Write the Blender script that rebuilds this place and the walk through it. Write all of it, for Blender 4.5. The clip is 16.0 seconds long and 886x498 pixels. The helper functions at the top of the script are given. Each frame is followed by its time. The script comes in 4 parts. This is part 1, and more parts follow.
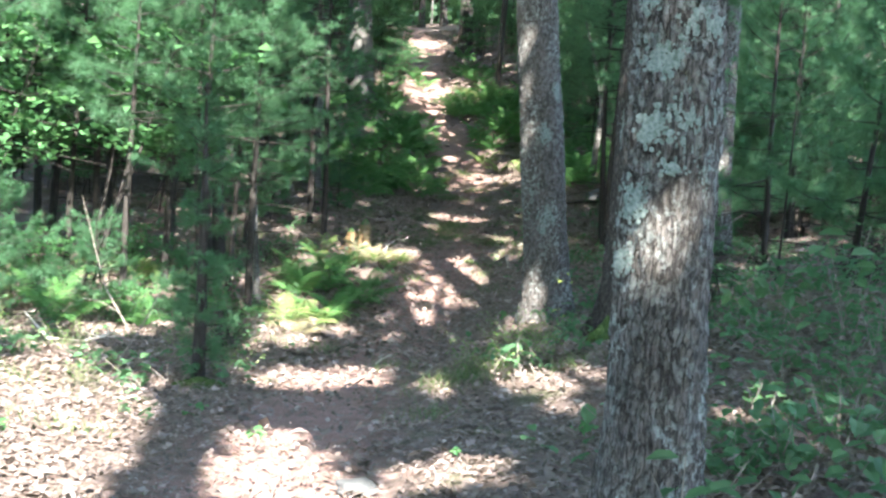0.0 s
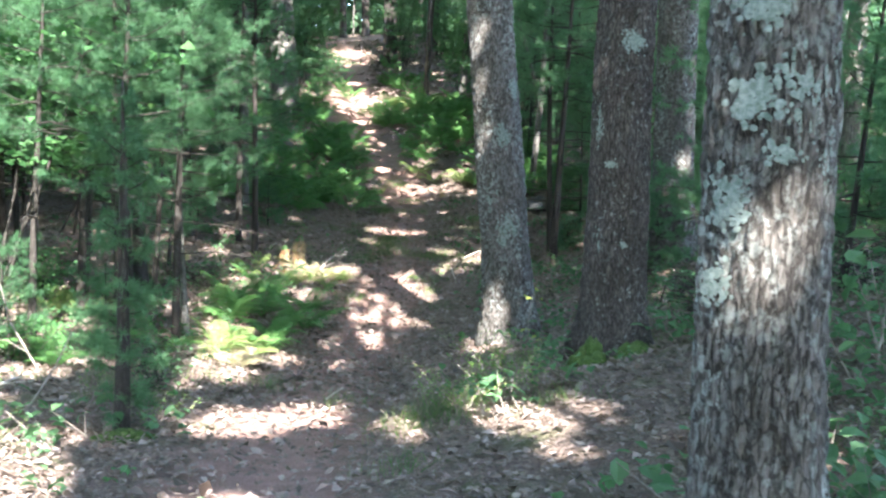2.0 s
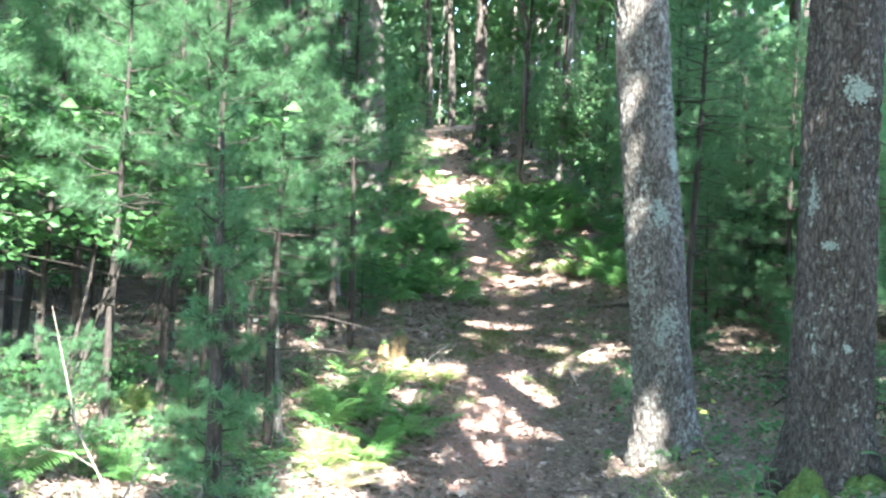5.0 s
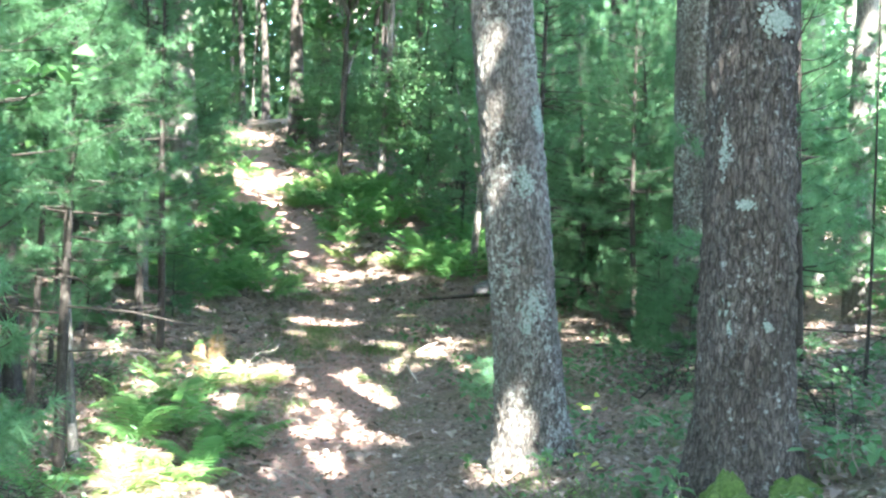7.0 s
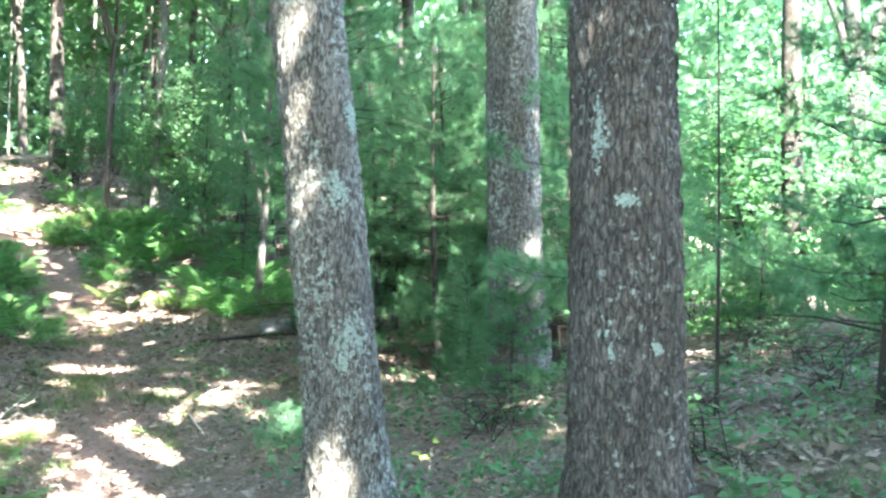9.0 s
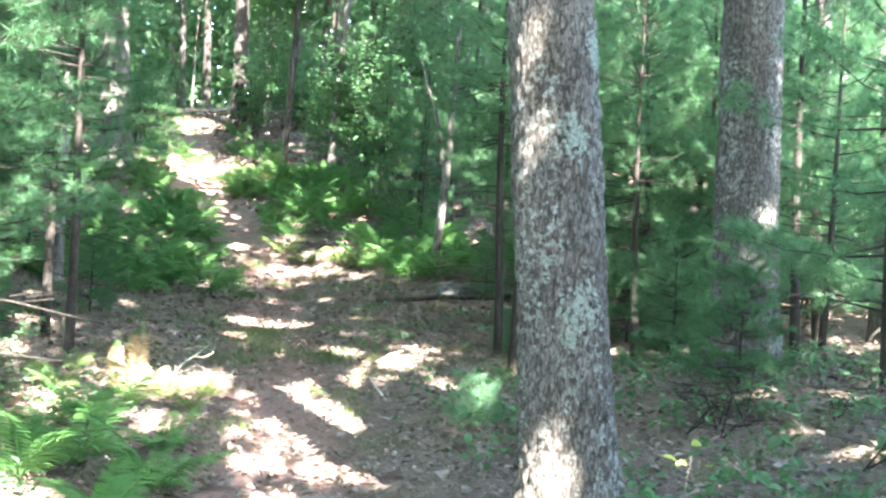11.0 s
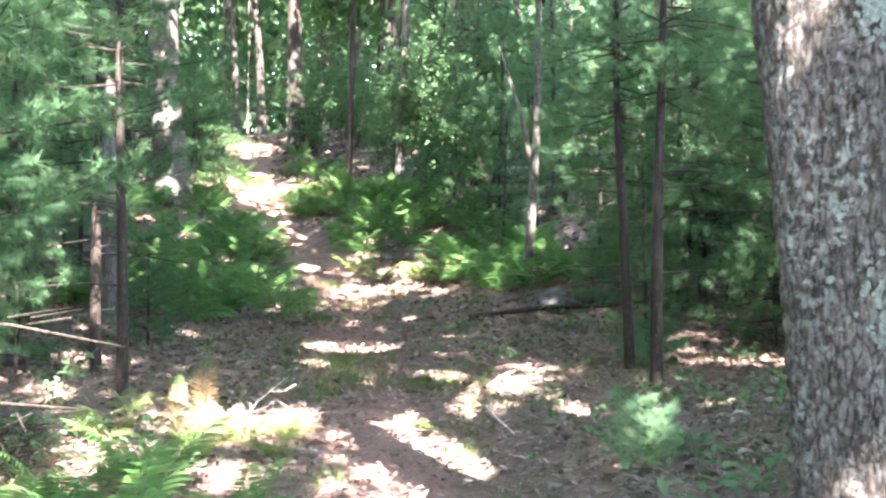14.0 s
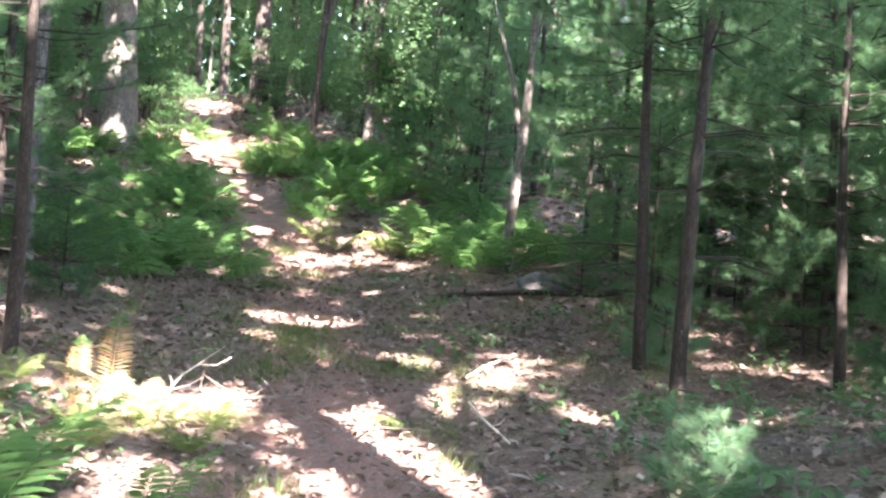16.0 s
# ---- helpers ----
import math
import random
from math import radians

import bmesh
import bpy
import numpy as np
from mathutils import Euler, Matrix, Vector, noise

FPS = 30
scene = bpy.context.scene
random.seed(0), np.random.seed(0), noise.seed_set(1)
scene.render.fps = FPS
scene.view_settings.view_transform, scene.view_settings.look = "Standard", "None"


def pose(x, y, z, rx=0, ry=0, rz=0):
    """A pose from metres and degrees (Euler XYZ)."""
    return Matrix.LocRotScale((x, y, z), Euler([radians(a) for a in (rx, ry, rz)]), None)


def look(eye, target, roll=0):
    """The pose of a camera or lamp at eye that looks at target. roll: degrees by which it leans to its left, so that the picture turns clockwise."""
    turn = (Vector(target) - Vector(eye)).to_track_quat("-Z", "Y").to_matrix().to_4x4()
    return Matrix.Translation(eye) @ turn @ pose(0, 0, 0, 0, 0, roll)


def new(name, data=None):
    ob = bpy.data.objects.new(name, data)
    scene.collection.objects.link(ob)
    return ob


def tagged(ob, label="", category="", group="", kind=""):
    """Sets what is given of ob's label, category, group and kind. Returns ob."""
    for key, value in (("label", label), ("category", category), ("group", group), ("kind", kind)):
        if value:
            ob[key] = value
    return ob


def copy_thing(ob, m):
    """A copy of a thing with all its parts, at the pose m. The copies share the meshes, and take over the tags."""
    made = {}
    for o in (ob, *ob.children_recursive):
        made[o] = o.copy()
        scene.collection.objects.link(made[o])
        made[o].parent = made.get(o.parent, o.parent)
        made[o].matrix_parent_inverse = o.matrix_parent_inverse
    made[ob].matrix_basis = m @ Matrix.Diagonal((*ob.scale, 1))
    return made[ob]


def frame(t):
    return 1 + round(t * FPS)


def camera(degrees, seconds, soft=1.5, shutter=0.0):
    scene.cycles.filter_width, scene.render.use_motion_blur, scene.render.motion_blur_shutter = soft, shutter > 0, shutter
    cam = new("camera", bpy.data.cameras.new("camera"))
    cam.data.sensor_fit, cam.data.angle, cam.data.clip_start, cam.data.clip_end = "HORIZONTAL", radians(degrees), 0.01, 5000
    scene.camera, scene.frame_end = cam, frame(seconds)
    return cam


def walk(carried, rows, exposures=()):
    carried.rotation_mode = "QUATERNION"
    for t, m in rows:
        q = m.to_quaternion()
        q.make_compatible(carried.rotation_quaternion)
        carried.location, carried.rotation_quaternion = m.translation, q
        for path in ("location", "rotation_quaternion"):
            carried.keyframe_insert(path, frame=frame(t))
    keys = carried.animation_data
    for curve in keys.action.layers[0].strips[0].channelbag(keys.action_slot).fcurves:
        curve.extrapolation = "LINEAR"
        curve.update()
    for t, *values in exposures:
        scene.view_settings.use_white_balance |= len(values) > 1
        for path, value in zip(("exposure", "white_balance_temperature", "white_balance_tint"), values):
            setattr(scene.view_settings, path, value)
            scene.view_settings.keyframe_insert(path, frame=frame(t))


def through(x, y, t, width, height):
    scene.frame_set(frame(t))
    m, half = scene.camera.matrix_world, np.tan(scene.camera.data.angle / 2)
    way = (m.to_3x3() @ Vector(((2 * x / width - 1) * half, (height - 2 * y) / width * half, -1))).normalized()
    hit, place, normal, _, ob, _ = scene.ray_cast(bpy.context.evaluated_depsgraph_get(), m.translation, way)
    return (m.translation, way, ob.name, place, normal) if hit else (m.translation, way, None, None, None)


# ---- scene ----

# ---- camera and walk ----
cam = camera(44.0, 16.0, soft=2.4, shutter=0.3)
PATH = [
    (0, (0.000, 0.000, 1.500), (0.011, 1.992, 1.326), 3.56),
    (0.5, (-0.181, 0.276, 1.439), (-0.083, 2.270, 1.315), 5.45),
    (1, (-0.220, 0.591, 1.406), (-0.083, 2.579, 1.241), 4.52),
    (1.5, (-0.212, 0.901, 1.429), (-0.078, 2.889, 1.249), 2.88),
    (2, (-0.270, 1.251, 1.420), (-0.123, 3.240, 1.275), 2.01),
    (2.5, (-0.302, 1.587, 1.428), (-0.246, 3.581, 1.287), 4.28),
    (3, (-0.289, 1.904, 1.434), (-0.306, 3.901, 1.333), 6.71),
    (3.5, (-0.369, 2.154, 1.413), (-0.474, 4.151, 1.442), 5.15),
    (6, (-0.866, 3.858, 1.215), (-0.760, 5.855, 1.228), 1.18),
    (6.5, (-0.811, 4.235, 1.165), (-0.596, 6.221, 1.258), 2.69),
    (7, (-0.863, 4.589, 1.129), (-0.524, 6.560, 1.161), 1.59),
    (7.5, (-0.891, 4.891, 1.080), (-0.508, 6.853, 1.158), 0.64),
    (8, (-0.903, 5.277, 1.058), (-0.481, 7.230, 1.140), -0.10),
    (8.5, (-0.832, 5.606, 1.008), (-0.275, 7.522, 1.140), -0.92),
    (9, (-0.770, 5.945, 1.016), (-0.042, 7.804, 1.129), 0.12),
    (9.5, (-0.814, 6.223, 1.009), (-0.118, 8.097, 1.075), -0.54),
    (10, (-0.856, 6.494, 1.017), (-0.390, 8.438, 1.071), 2.03),
    (12.5, (-0.835, 8.055, 0.902), (-0.366, 9.999, 0.941), 4.42),
    (13, (-0.886, 8.424, 0.867), (-0.444, 10.374, 0.903), 2.68),
    (13.5, (-0.853, 8.911, 0.849), (-0.514, 10.882, 0.881), 4.83),
    (14, (-0.908, 9.386, 0.810), (-0.565, 11.355, 0.891), 0.06),
    (14.5, (-0.931, 9.947, 0.715), (-0.535, 11.905, 0.808), 2.59),
    (15, (-0.951, 10.456, 0.677), (-0.492, 12.402, 0.717), 2.22),
    (15.5, (-0.821, 10.954, 0.675), (-0.403, 12.910, 0.710), 5.77),
    (16, (-0.775, 11.467, 0.646), (-0.349, 13.420, 0.706), 4.60),
]
EXPOSURES = [(0, 3.5, 6200, 10), (1.5, 3.58, 6200, 12), (3.5, 3.97, 6200, 11), (6, 4.38, 6250, 9), (9, 4.88, 6350, 5), (12.5, 4.68, 6550, 20), (15, 4.65, 6800, 28), (16, 4.45, 6850, 30)]
walk(cam, [(t, look(eye, target, roll)) for t, eye, target, roll in PATH], EXPOSURES)

# ---- sky and sun ----
SUN_EL = radians(46)
SUN_AZ = math.atan2(0.12, -0.993)
TO_SUN = Vector((math.sin(SUN_AZ) * math.cos(SUN_EL), math.cos(SUN_AZ) * math.cos(SUN_EL), math.sin(SUN_EL)))
world = bpy.data.worlds.new("sky")
scene.world = world
world.use_nodes = True
wn, wl = world.node_tree.nodes, world.node_tree.links
sky = wn.new("ShaderNodeTexSky")
sky.sky_type = "NISHITA"
sky.sun_disc = False
sky.sun_elevation = SUN_EL
sky.sun_rotation = SUN_AZ
wn["Background"].inputs["Strength"].default_value = 0.15
wl.new(sky.outputs[0], wn["Background"].inputs["Color"])
sun_data = bpy.data.lights.new("sun", "SUN")
sun_data.energy = 3.7
sun_data.angle = radians(0.55)
sun_data.color = (1.0, 0.95, 0.86)
sun = new("sun", sun_data)
sun.matrix_world = look(TO_SUN * 60, (0, 0, 0))

# ---- materials ----
def material(name, rough=0.85):
    m = bpy.data.materials.new(name)
    m.use_nodes = True
    nt = m.node_tree
    b = nt.nodes["Principled BSDF"]
    b.inputs["Roughness"].default_value = rough
    b.inputs["Specular IOR Level"].default_value = 0.25
    return m, nt, b


def node(nt, kind, **settings):
    n = nt.nodes.new(kind)
    for key, value in settings.items():
        if key in n.inputs:
            n.inputs[key].default_value = value
    return n


def ramp(nt, source, stops):
    r = nt.nodes.new("ShaderNodeValToRGB")
    els = r.color_ramp.elements
    while len(els) < len(stops):
        els.new(0.5)
    for e, (p, c) in zip(els, stops):
        e.position, e.color = p, (*c, 1)
    nt.links.new(source, r.inputs[0])
    return r.outputs[0]


def mixed(nt, fac, a, b, mode="MIX"):
    n = nt.nodes.new("ShaderNodeMix")
    n.data_type, n.blend_type = "RGBA", mode
    for sock, value in ((n.inputs[0], fac), (n.inputs[6], a), (n.inputs[7], b)):
        if isinstance(value, bpy.types.NodeSocket):
            nt.links.new(value, sock)
        elif isinstance(value, tuple):
            sock.default_value = (*value, 1)
        else:
            sock.default_value = value
    return n.outputs[2]


def mapped(nt, scale):
    tc = nt.nodes.new("ShaderNodeTexCoord")
    mp = node(nt, "ShaderNodeMapping", Scale=scale)
    nt.links.new(tc.outputs["Object"], mp.inputs[0])
    return mp.outputs[0]


def noise_at(nt, scale, detail=4.0, vec=None, rough=0.55):
    n = node(nt, "ShaderNodeTexNoise", Scale=scale, Detail=detail, Roughness=rough)
    nt.links.new(vec if vec else mapped(nt, (1, 1, 1)), n.inputs["Vector"])
    return n.outputs["Fac"]


def bumped(nt, b, height, strength, distance):
    n = node(nt, "ShaderNodeBump", Strength=strength, Distance=distance)
    nt.links.new(height, n.inputs["Height"])
    nt.links.new(n.outputs[0], b.inputs["Normal"])


def leafy(name, colors, through=0.4, rough=0.55):
    """Leaf tissue: colour varies from leaf to leaf, light passes through it."""
    m, nt, b = material(name, rough)
    geo = nt.nodes.new("ShaderNodeNewGeometry")
    n = len(colors)
    col = ramp(nt, geo.outputs["Random Per Island"], [(i / max(n - 1, 1), c) for i, c in enumerate(colors)])
    fine = noise_at(nt, 3.0, 2.0)
    col = mixed(nt, 0.55, col, ramp(nt, fine, [(0.3, (0.35, 0.35, 0.35)), (0.7, (1, 1, 1))]), "MULTIPLY")
    nt.links.new(col, b.inputs["Base Color"])
    tr = nt.nodes.new("ShaderNodeBsdfTranslucent")
    nt.links.new(mixed(nt, 0.5, col, (0.16, 0.37, 0.13), "MIX"), tr.inputs["Color"])
    mx = nt.nodes.new("ShaderNodeMixShader")
    mx.inputs[0].default_value = through
    nt.links.new(b.outputs[0], mx.inputs[1])
    nt.links.new(tr.outputs[0], mx.inputs[2])
    nt.links.new(mx.outputs[0], nt.nodes["Material Output"].inputs["Surface"])
    return m


def bark(name, plate, groove, lichen, amount, cells=(26, 26, 7), depth=0.012):
    """Furrowed bark: long plates, dark fissures, zones of crusty lichen flakes."""
    m, nt, b = material(name, 0.92)
    vec = mapped(nt, cells)
    wob = node(nt, "ShaderNodeTexNoise", Scale=0.5, Detail=7.0, Roughness=0.65)
    nt.links.new(vec, wob.inputs["Vector"])
    wide = nt.nodes.new("ShaderNodeVectorMath")
    wide.operation = "MULTIPLY"
    wide.inputs[1].default_value = (3.0, 3.0, 2.2)
    nt.links.new(wob.outputs["Color"], wide.inputs[0])
    shift = nt.nodes.new("ShaderNodeVectorMath")
    shift.operation = "ADD"
    nt.links.new(vec, shift.inputs[0])
    nt.links.new(wide.outputs[0], shift.inputs[1])
    vor = node(nt, "ShaderNodeTexVoronoi", Scale=0.8)
    vor.feature = "DISTANCE_TO_EDGE"
    nt.links.new(shift.outputs[0], vor.inputs["Vector"])
    crack = ramp(nt, vor.outputs["Distance"], [(0.0, (0.1, 0.1, 0.1)), (0.05, (0.5, 0.5, 0.5)), (0.14, (1, 1, 1))])
    chips = node(nt, "ShaderNodeTexVoronoi", Scale=2.1)
    nt.links.new(shift.outputs[0], chips.inputs["Vector"])
    streak = noise_at(nt, 1.2, 8.0, mapped(nt, (cells[0] * 1.3, cells[1] * 1.3, cells[2] * 0.8)), 0.72)
    dark = tuple(0.5 * c for c in plate)
    light = tuple(min(1.7 * c, 0.7) for c in plate)
    flake = ramp(nt, chips.outputs["Color"], [(0.1, dark), (0.5, plate), (0.9, light)])
    rub = ramp(nt, streak, [(0.34, groove), (0.46, dark), (0.55, plate), (0.7, light)])
    broad = ramp(nt, noise_at(nt, 1.0, 4.0, mapped(nt, (3.5, 3.5, 1.8)), 0.6), [(0.35, (0.6, 0.58, 0.56)), (0.65, (1, 1, 1))])
    col = mixed(nt, crack, groove, mixed(nt, 1.0, mixed(nt, 0.68, flake, rub), broad, "MULTIPLY"))
    zone = ramp(nt, noise_at(nt, 1.0, 3.0, mapped(nt, (4.5, 4.5, 1.6)), 0.6), [(0.45, (0.25, 0.25, 0.25)), (0.6, (1, 1, 1))])
    flecks = ramp(nt, noise_at(nt, 22.0, 5.0, rough=0.7), [(amount, (0, 0, 0)), (amount + 0.07, (0.9, 0.9, 0.9))])
    crust = mixed(nt, 0.5, mixed(nt, 1.0, zone, flecks, "MULTIPLY"), crack, "MULTIPLY")
    pale = ramp(nt, noise_at(nt, 50.0, 3.0), [(0.3, tuple(0.6 * c for c in lichen)), (0.7, lichen)])
    col = mixed(nt, crust, col, pale)
    nt.links.new(col, b.inputs["Base Color"])
    grain = noise_at(nt, 60.0, 4.0)
    h = mixed(nt, 0.25, mixed(nt, 0.5, crack, flake), grain)
    bumped(nt, b, h, 1.0, depth)
    return m


def plain(name, dark, light, scale=14.0, rough=0.9, bump=0.004, stretch=(1, 1, 1)):
    m, nt, b = material(name, rough)
    v = mapped(nt, stretch)
    f = noise_at(nt, scale, 6.0, v)
    nt.links.new(ramp(nt, f, [(0.3, dark), (0.7, light)]), b.inputs["Base Color"])
    bumped(nt, b, f, 0.6, bump)
    return m


OAK_BARK = bark("oak_bark", (0.16, 0.145, 0.134), (0.025, 0.021, 0.019), (0.35, 0.38, 0.36), 0.5, (42, 42, 12.0))
OAK_BARK_DARK = bark("dark_oak_bark", (0.105, 0.09, 0.082), (0.014, 0.012, 0.01), (0.28, 0.30, 0.285), 0.56, (42, 42, 12.0))
GREY_BARK = bark("grey_bark", (0.20, 0.19, 0.175), (0.06, 0.055, 0.05), (0.4, 0.42, 0.39), 0.55, (30, 30, 6), 0.006)
PINE_BARK = bark("pine_bark", (0.065, 0.057, 0.051), (0.022, 0.019, 0.017), (0.16, 0.18, 0.15), 0.62, (40, 40, 14), 0.004)
PALE_BARK = bark("pale_bark", (0.26, 0.25, 0.22), (0.08, 0.07, 0.06), (0.45, 0.47, 0.42), 0.52, (34, 34, 10), 0.004)
LICHEN = plain("lichen", (0.10, 0.13, 0.115), (0.26, 0.30, 0.275), 60.0, 0.95, 0.006)
MOSS = plain("moss", (0.035, 0.06, 0.018), (0.085, 0.13, 0.035), 40.0, 0.95, 0.01)
DEAD_WOOD = plain("dead_wood", (0.10, 0.085, 0.07), (0.32, 0.28, 0.24), 9.0, 0.9, 0.004, (1, 1, 1))
PALE_WOOD = plain("pale_wood", (0.42, 0.37, 0.31), (0.68, 0.62, 0.54), 12.0, 0.85, 0.002)
STONE = plain("stone", (0.05, 0.05, 0.05), (0.14, 0.14, 0.135), 7.0, 0.9, 0.01)
NEEDLES = leafy("pine_needles", [(0.058, 0.142, 0.076), (0.085, 0.188, 0.098), (0.13, 0.26, 0.132), (0.072, 0.165, 0.084)], 0.45)
NEEDLES_PALE = leafy("young_pine_needles", [(0.10, 0.25, 0.16), (0.13, 0.30, 0.19), (0.18, 0.33, 0.19), (0.20, 0.27, 0.12)], 0.35)
OAK_LEAF = leafy("oak_leaves", [(0.05, 0.125, 0.05), (0.07, 0.165, 0.07), (0.095, 0.195, 0.085)], 0.45)
# paler and bluer than OAK_LEAF: haze of the distance mixed into the colour
HAZY_FAR_LEAF = leafy("hazed_distant_leaves", [(0.07, 0.15, 0.085), (0.10, 0.20, 0.115), (0.135, 0.24, 0.14), (0.16, 0.26, 0.14)], 0.45)
MAPLE_LEAF = leafy("maple_leaves", [(0.06, 0.16, 0.06), (0.085, 0.215, 0.08), (0.11, 0.26, 0.10), (0.14, 0.28, 0.10)], 0.42)
HERB_LEAF = leafy("herb_leaves", [(0.06, 0.143, 0.066), (0.09, 0.19, 0.088), (0.125, 0.225, 0.106)], 0.38)
YELLOW_LEAF = leafy("yellow_leaves", [(0.45, 0.52, 0.12), (0.52, 0.56, 0.15)], 0.4)
FERN_GREEN = leafy("fern_green", [(0.08, 0.20, 0.06), (0.11, 0.26, 0.08), (0.15, 0.30, 0.09)], 0.42)
FERN_YELLOW = leafy("fern_yellow", [(0.17, 0.27, 0.06), (0.22, 0.31, 0.09), (0.29, 0.31, 0.14), (0.12, 0.24, 0.07)], 0.4)
FERN_ORANGE = leafy("fern_orange", [(0.42, 0.23, 0.11), (0.46, 0.29, 0.15), (0.38, 0.30, 0.16)], 0.35)
STRAW = leafy("straw_fern", [(0.38, 0.31, 0.21), (0.44, 0.37, 0.26), (0.32, 0.31, 0.15), (0.30, 0.19, 0.12)], 0.25)
LITTER = leafy("dead_leaves", [(0.10, 0.074, 0.062), (0.19, 0.142, 0.12), (0.30, 0.235, 0.205), (0.13, 0.094, 0.08), (0.42, 0.345, 0.31), (0.17, 0.118, 0.10)], 0.08, 0.6)
GRASS = leafy("grass", [(0.06, 0.13, 0.035), (0.10, 0.18, 0.05), (0.24, 0.24, 0.11)], 0.35)


def ground_material():
    m, nt, b = material("forest_floor", 0.95)
    at = nt.nodes.new("ShaderNodeAttribute")
    at.attribute_name = "trodden"
    crumbs = noise_at(nt, 38.0, 6.0, rough=0.7)
    lumps = noise_at(nt, 6.0, 5.0)
    litter = ramp(nt, crumbs, [(0.28, (0.075, 0.054, 0.045)), (0.5, (0.195, 0.143, 0.12)), (0.72, (0.36, 0.28, 0.24))])
    litter = mixed(nt, 0.6, litter, ramp(nt, lumps, [(0.3, (0.5, 0.5, 0.48)), (0.7, (1, 1, 1))]), "MULTIPLY")
    green = ramp(nt, noise_at(nt, 1.3, 4.0), [(0.56, (0, 0, 0)), (0.68, (0.55, 0.55, 0.55))])
    litter = mixed(nt, green, litter, (0.07, 0.10, 0.035))
    needles = ramp(nt, noise_at(nt, 70.0, 5.0, rough=0.75), [(0.3, (0.13, 0.082, 0.069)), (0.52, (0.315, 0.203, 0.172)), (0.75, (0.49, 0.34, 0.295))])
    needles = mixed(nt, 0.6, needles, ramp(nt, lumps, [(0.3, (0.55, 0.52, 0.5)), (0.65, (1, 1, 1))]), "MULTIPLY")
    edge = nt.nodes.new("ShaderNodeMath")
    edge.operation = "MULTIPLY_ADD"
    nt.links.new(lumps, edge.inputs[0])
    edge.inputs[1].default_value = 0.9
    edge.inputs[2].default_value = -0.45
    both = nt.nodes.new("ShaderNodeMath")
    both.operation, both.use_clamp = "ADD", True
    nt.links.new(edge.outputs[0], both.inputs[0])
    nt.links.new(at.outputs["Fac"], both.inputs[1])
    k = ramp(nt, both.outputs[0], [(0.3, (0, 0, 0)), (0.7, (1, 1, 1))])
    nt.links.new(mixed(nt, k, litter, needles), b.inputs["Base Color"])
    bumped(nt, b, crumbs, 1.0, 0.02)
    return m


FLOOR = ground_material()

# ---- shapes ----
rng = np.random.default_rng(7)


def lookup(x, ys, vs):
    return np.interp(x, ys, vs)


PROFILE_Y = [-30, -10, 0, 4, 8, 11, 13.7, 16, 18.5, 21, 25, 30, 33, 36.5, 40, 45, 50, 55, 60, 66, 75, 120]
PROFILE_Z = [0.3, 0.2, 0.08, -0.2, -0.5, -0.7, -0.8, -0.65, -0.42, -0.2, 0.15, 0.7, 1.5, 2.6, 3.3, 4.45, 5.75, 6.85, 7.75, 8.8, 9.8, 11.0]
TRAIL_Y = [-30, 0, 4, 8, 11, 13.7, 17, 20, 25, 28, 30, 32, 34, 36, 38, 40, 45, 50, 55, 62, 80]
TRAIL_X = [0, -0.2, -0.85, -0.85, -0.65, -0.45, 0.0, 0.3, 0.5, 0.72, 0.8, 0.62, 0.2, -0.45, -0.75, -0.8, -0.85, -1.0, -1.3, -2.4, -6.0]
BANK_Y = [-30, 0, 4, 9, 13, 16, 19, 22, 28, 40, 60, 120]
BANK = [0.1, 0.1, 0.1, 0.28, 0.28, 0.28, 0.1, 0.08, 0.2, 0.15, 0.1, 0.05]


def height(x, y):
    """The lie of the land: a trail that dips and then climbs, a bank on one side."""
    x, y = np.asarray(x, float), np.asarray(y, float)
    dx = x - lookup(y, TRAIL_Y, TRAIL_X)
    z = lookup(y, PROFILE_Y, PROFILE_Z)
    z = z + lookup(y, BANK_Y, BANK) * 8 * np.tanh(np.maximum(dx - 0.5, 0) / 8)
    z = z + 0.06 * 8 * np.tanh(np.maximum(-dx - 0.6, 0) / 8)
    off = np.clip((np.abs(dx) - 0.5) / 1.0, 0, 1)
    z = z + off * (0.05 * np.sin(1.7 * x + 0.6 * np.sin(1.1 * y)) * np.cos(1.3 * y + 0.4 * x) + 0.025 * np.sin(4.1 * x + 1.3) * np.sin(3.7 * y))
    return z


def ground_at(x, y):
    return float(height(x, y))


def mesh_of(name, verts, faces, mats, smooth=False, index=None):
    """A mesh from arrays; all faces have the same number of corners."""
    me = bpy.data.meshes.new(name)
    verts, faces = np.asarray(verts, np.float32), np.asarray(faces, np.int32)
    k = faces.shape[1]
    me.vertices.add(len(verts))
    me.vertices.foreach_set("co", verts.ravel())
    me.loops.add(faces.size)
    me.loops.foreach_set("vertex_index", faces.ravel())
    me.polygons.add(len(faces))
    me.polygons.foreach_set("loop_start", np.arange(0, faces.size, k, dtype=np.int32))
    me.polygons.foreach_set("use_smooth", np.full(len(faces), smooth))
    for m in mats:
        me.materials.append(m)
    if index is not None:
        me.polygons.foreach_set("material_index", np.asarray(index, np.int32))
    me.update()
    me.validate()
    return me


